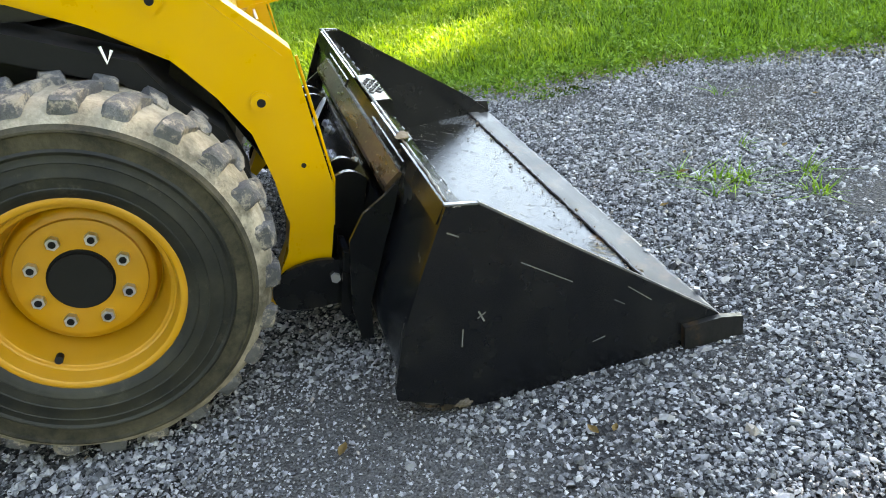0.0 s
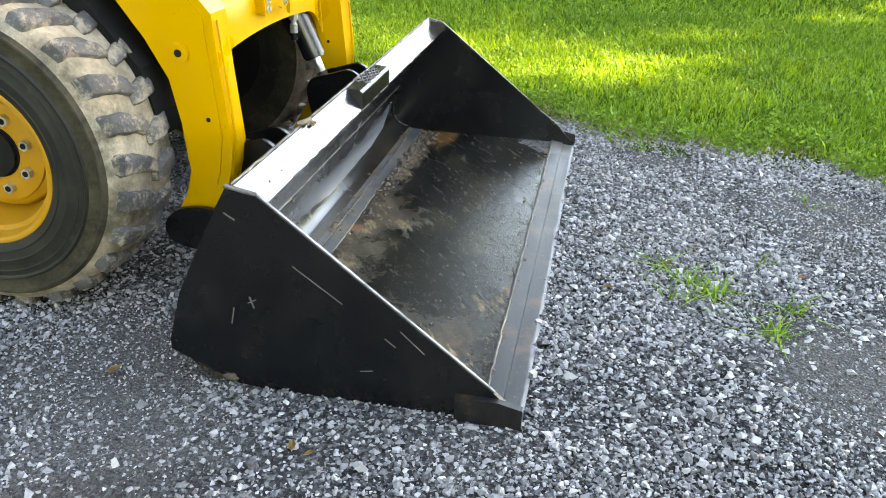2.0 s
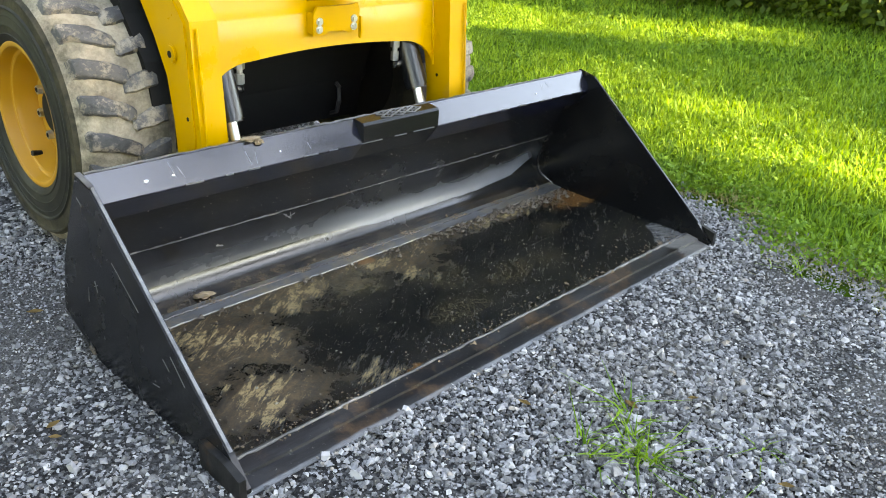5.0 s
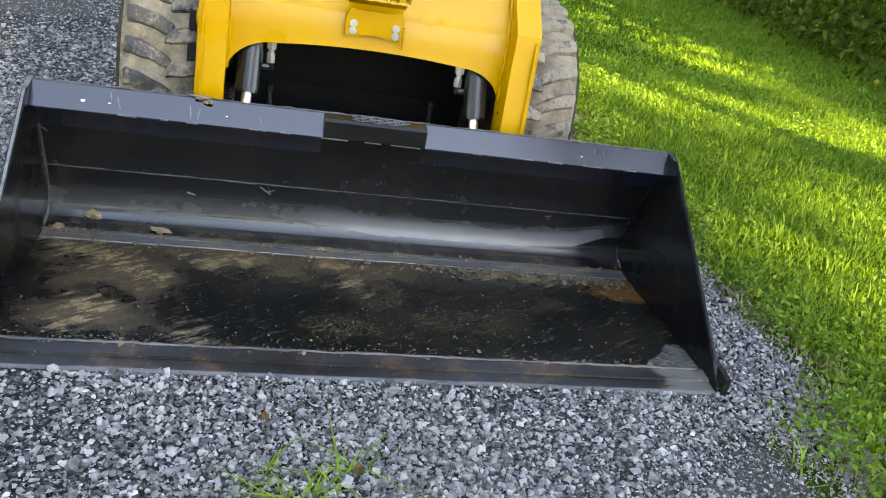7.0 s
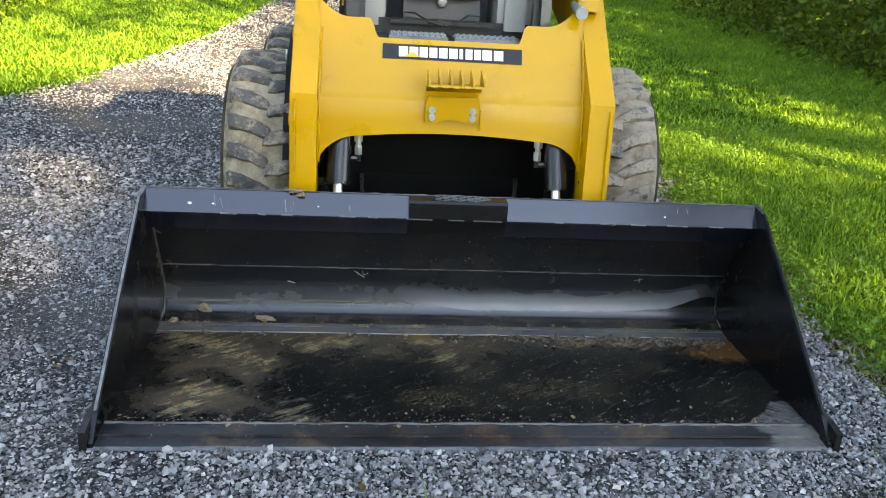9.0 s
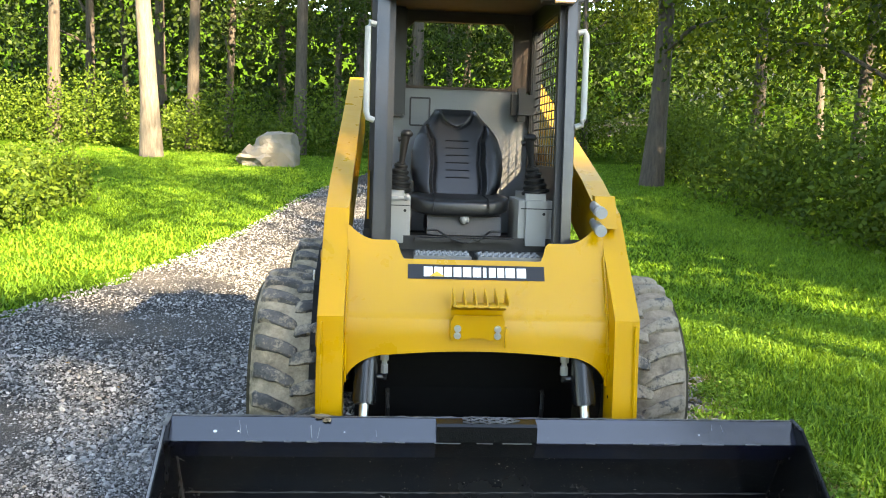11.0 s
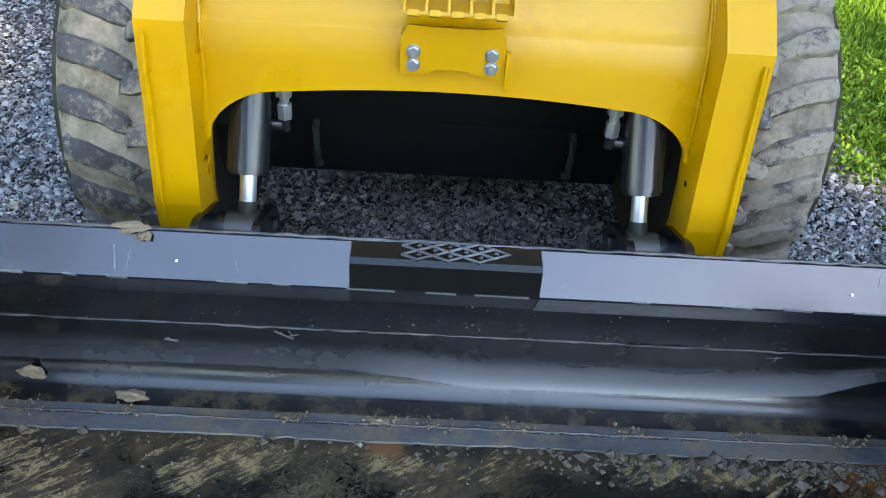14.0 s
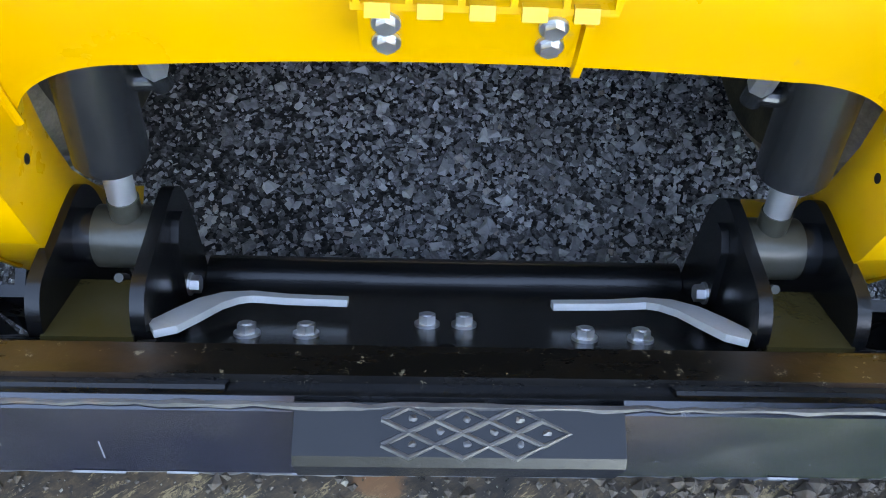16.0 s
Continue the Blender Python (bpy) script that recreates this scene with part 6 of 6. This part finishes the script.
WOODS = ((9.2, 5.5, 5), (9.8, 9, 7.5), (8.4, 11.5, 9), (9.6, 15, 10), (6.0, 17.5, 12), (9.5, 20, 12), (6, 25, 12), (2, 29, 12), (-2, 28, 12), (-6, 29, 12), (-10, 26, 12), (-13, 21, 11), (-14, 15, 10), (-13, 9, 9), (13.5, 11, 11), (14, 16, 13),
         (3, 34, 13), (-5, 35, 13), (-11, 33, 13), (10, 30, 13), (14, 25, 13), (0.5, 25.5, 10))
for k, (x, y, h) in enumerate(WOODS):
    # right-hand trees take the leaf colour that has sunshine in it
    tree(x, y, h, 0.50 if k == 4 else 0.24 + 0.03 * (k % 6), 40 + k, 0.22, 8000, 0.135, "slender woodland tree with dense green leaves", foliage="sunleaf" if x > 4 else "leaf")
# unseen tall trees, added towards the sun, shade the machine's front and dapple the lawn; others, added for their shade
# too, close the place behind and beside
SUNWARD = ((-5.8, 30.5, 17.2, 6600, 4.2, 0.8), (-2.2, 29.0, 18.0, 8200, 4.2, 0.8), (0.2, 31.0, 18.2, 9000, 3.5, 0.95), (2.6, 30.5, 17.2, 1900, 4.2, 0.5), (5.2, 29.5, 17.4, 1800, 4.2, 0.5), (7.4, 31.0, 18.0, 2100, 4.2, 0.5), (10.5, 29.5, 17.0, 1700, 4.2, 0.5), (14.0, 30.5, 17.0, 1700, 4.2, 0.5))
for k, (across, along, h, n, wide, clump) in enumerate(SUNWARD):
    x, y = math.sin(SUN_AZ) * along - math.cos(SUN_AZ) * across, math.cos(SUN_AZ) * along + math.sin(SUN_AZ) * across
    tree(x, y, h, 0.5, 90 + k, 0.60, n, 0.32, "tall woodland tree, its broad green crown added out of view to block light", spread=wide, clump=clump)
# unseen trees added to darken reflections and cut skylight from the left
for k, (x, y, h, n, low) in enumerate(((-2.8, -14.5, 10.5, 5600, 0.12), (-6, -13.5, 9, 5600, 0.12), (-9.5, -9, 9, 2600, 0.4), (-9.5, -3.5, 9, 2600, 0.2), (-8.8, 1.5, 9, 2600, 0.2), (-10.5, 5.0, 9, 2600, 0.2), (5.0, -27, 7, 2000, 0.2), (0.5, -30, 7, 2000, 0.2), (-5, -29, 8, 2000, 0.2))):
    tree(x, y, h, 0.34, 190 + k, low, n, 0.30, "tall woodland tree, its broad green crown added out of view to block light", spread=3.4)
# added trees, crowns above the view, that shade the woods beyond the lawn
for k, (x, y, h) in enumerate(((9.6, 3.0, 20), (12.5, 6.5, 20), (10.6, 10.5, 19), (14.5, 2.5, 18), (15.0, 10.0, 18), (9.6, -7.5, 18), (11.5, -0.8, 20), (9.6, 6.6, 20))):
    tree(x, y, h, 0.42, 240 + k, 0.52, 4600 if y < -5 else 8000, 0.30, "tall woodland tree, its broad green crown added out of view to block light", spread=3.8)
# added out of view to throw shade over the back of the right lawn
for k, (x, y, h) in enumerate(((8.6, 2.8, 7.5), (8.3, 4.6, 7.0))):
    tree(x, y, h, 0.30, 260 + k, 0.28, 4200, 0.22, "broad-crowned tree added at the wood's edge to shade the lawn", spread=2.8)
# added for the shade of their high, unseen crowns on the rear woods
for k, (x, y, h) in enumerate(((-13.5, 22.5, 18), (-10.0, 23.5, 20), (-6.2, 24.0, 19), (-3.0, 23.5, 20), (0.5, 24.0, 19), (3.6, 22.8, 20), (-8.0, 27.5, 21), (-1.2, 28.0, 21))):
    tree(x, y, h, 0.38, 280 + k, 0.42, 5200, 0.30, "tall woodland tree, its broad green crown added out of view to block light", spread=3.6)
sp = np.random.RandomState(5)
thicket("undergrowth", [(6.25 + abs(sp.randn()) * 1.2 + 0.05 * max(0, q - 8), q) for q in np.arange(-5, 22, 0.30)] + [(q, 22.5 + abs(sp.randn()) * 1.5) for q in np.arange(-14, 9, 0.4)], 7, 0.105, 620, "dense green undergrowth along the wood's edge", "weed", 0.75, 1.7)
thicket("wood_edge_weeds", [(6.95 - 0.12 * max(0, -q) + 0.16 * sp.randn(), q) for q in np.arange(-5, 4.5, 0.21)], 17, 0.075, 430, "knee-high weeds where the lawn meets the woods", "weed", 0.45, 0.75)
thicket("roadside_weeds", [(-5.2 - abs(sp.randn()) * 0.9, q) for q in np.arange(6.0, 13, 0.3)], 8, 0.08, 520, "tall green weeds beside the driveway", "weed", 0.5, 0.9)
fr = np.random.RandomState(9)
# unseen hedge, added so reflections meet green and not the bright horizon
hedge = np.stack([fr.uniform(-34, 34, 7000), fr.uniform(-40, -35, 7000), 2.6 * fr.uniform(0, 1, 7000) ** 1.3], -1)
hedge[:, 2] += hz(hedge[:, 0], hedge[:, 1])
V, F = leaves_at(hedge, 1.0, fr)
tagged(arrays("unseen_hedge", V, F, M["leaf"]), "unseen deep green hedge added to cover the bright horizon", "hedge", kind="stuff")
mid_ = np.stack([fr.uniform(-24, 24, 900), fr.uniform(25, 38, 900), fr.uniform(0.3, 12, 900)], -1)
c = mid_[fr.randint(0, 900, 62000)] + fr.randn(62000, 3) * np.array([0.75, 0.75, 0.40])
c = np.concatenate([c, np.stack([fr.uniform(-26, 26, 16000), fr.uniform(38, 43, 16000), fr.uniform(0, 12, 16000)], -1)])
c[:, 2] += hz(c[:, 0], c[:, 1])
V, F = leaves_at(c, np.where(np.arange(78000) < 62000, 0.21, 0.55)[:, None], fr)
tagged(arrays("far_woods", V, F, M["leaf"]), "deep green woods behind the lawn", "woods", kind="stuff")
bm = BM()
bz = float(hz(-3.05, 20.0))
bmesh.ops.create_cube(bm, size=1.0)
bmesh.ops.subdivide_edges(bm, edges=bm.edges[:], cuts=7, use_grid_fill=True)
for v in bm.verts:                                   # a blocky rock, flat above, sloping at one end
    q = v.co * 2
    k = 1 - 0.13 * (abs(q.x * q.z) + abs(q.x * q.y) + abs(q.y * q.z)) / 2 + 0.24 * noise.noise(q * 1.1 + Vector((3, 1, 7))) + 0.10 * noise.noise(q * 3.1)
    v.co = Vector((-3.20 + (0.60 - 0.10 * max(0, q.z)) * q.x * k + 0.05 * q.z, 20.0 + 0.5 * q.y * k, bz + 0.30 + (0.52 + 0.05 * q.x) * q.z * k))
    v.tag = True
blob(bm, (-3.70, 19.85, bz + 0.08), (0.46, 0.40, 0.27), 9, 3, 0.8)
tagged(part("boulder", bm, M["boulder"], None), "large pale weathered boulder lying on the lawn", "boulder")
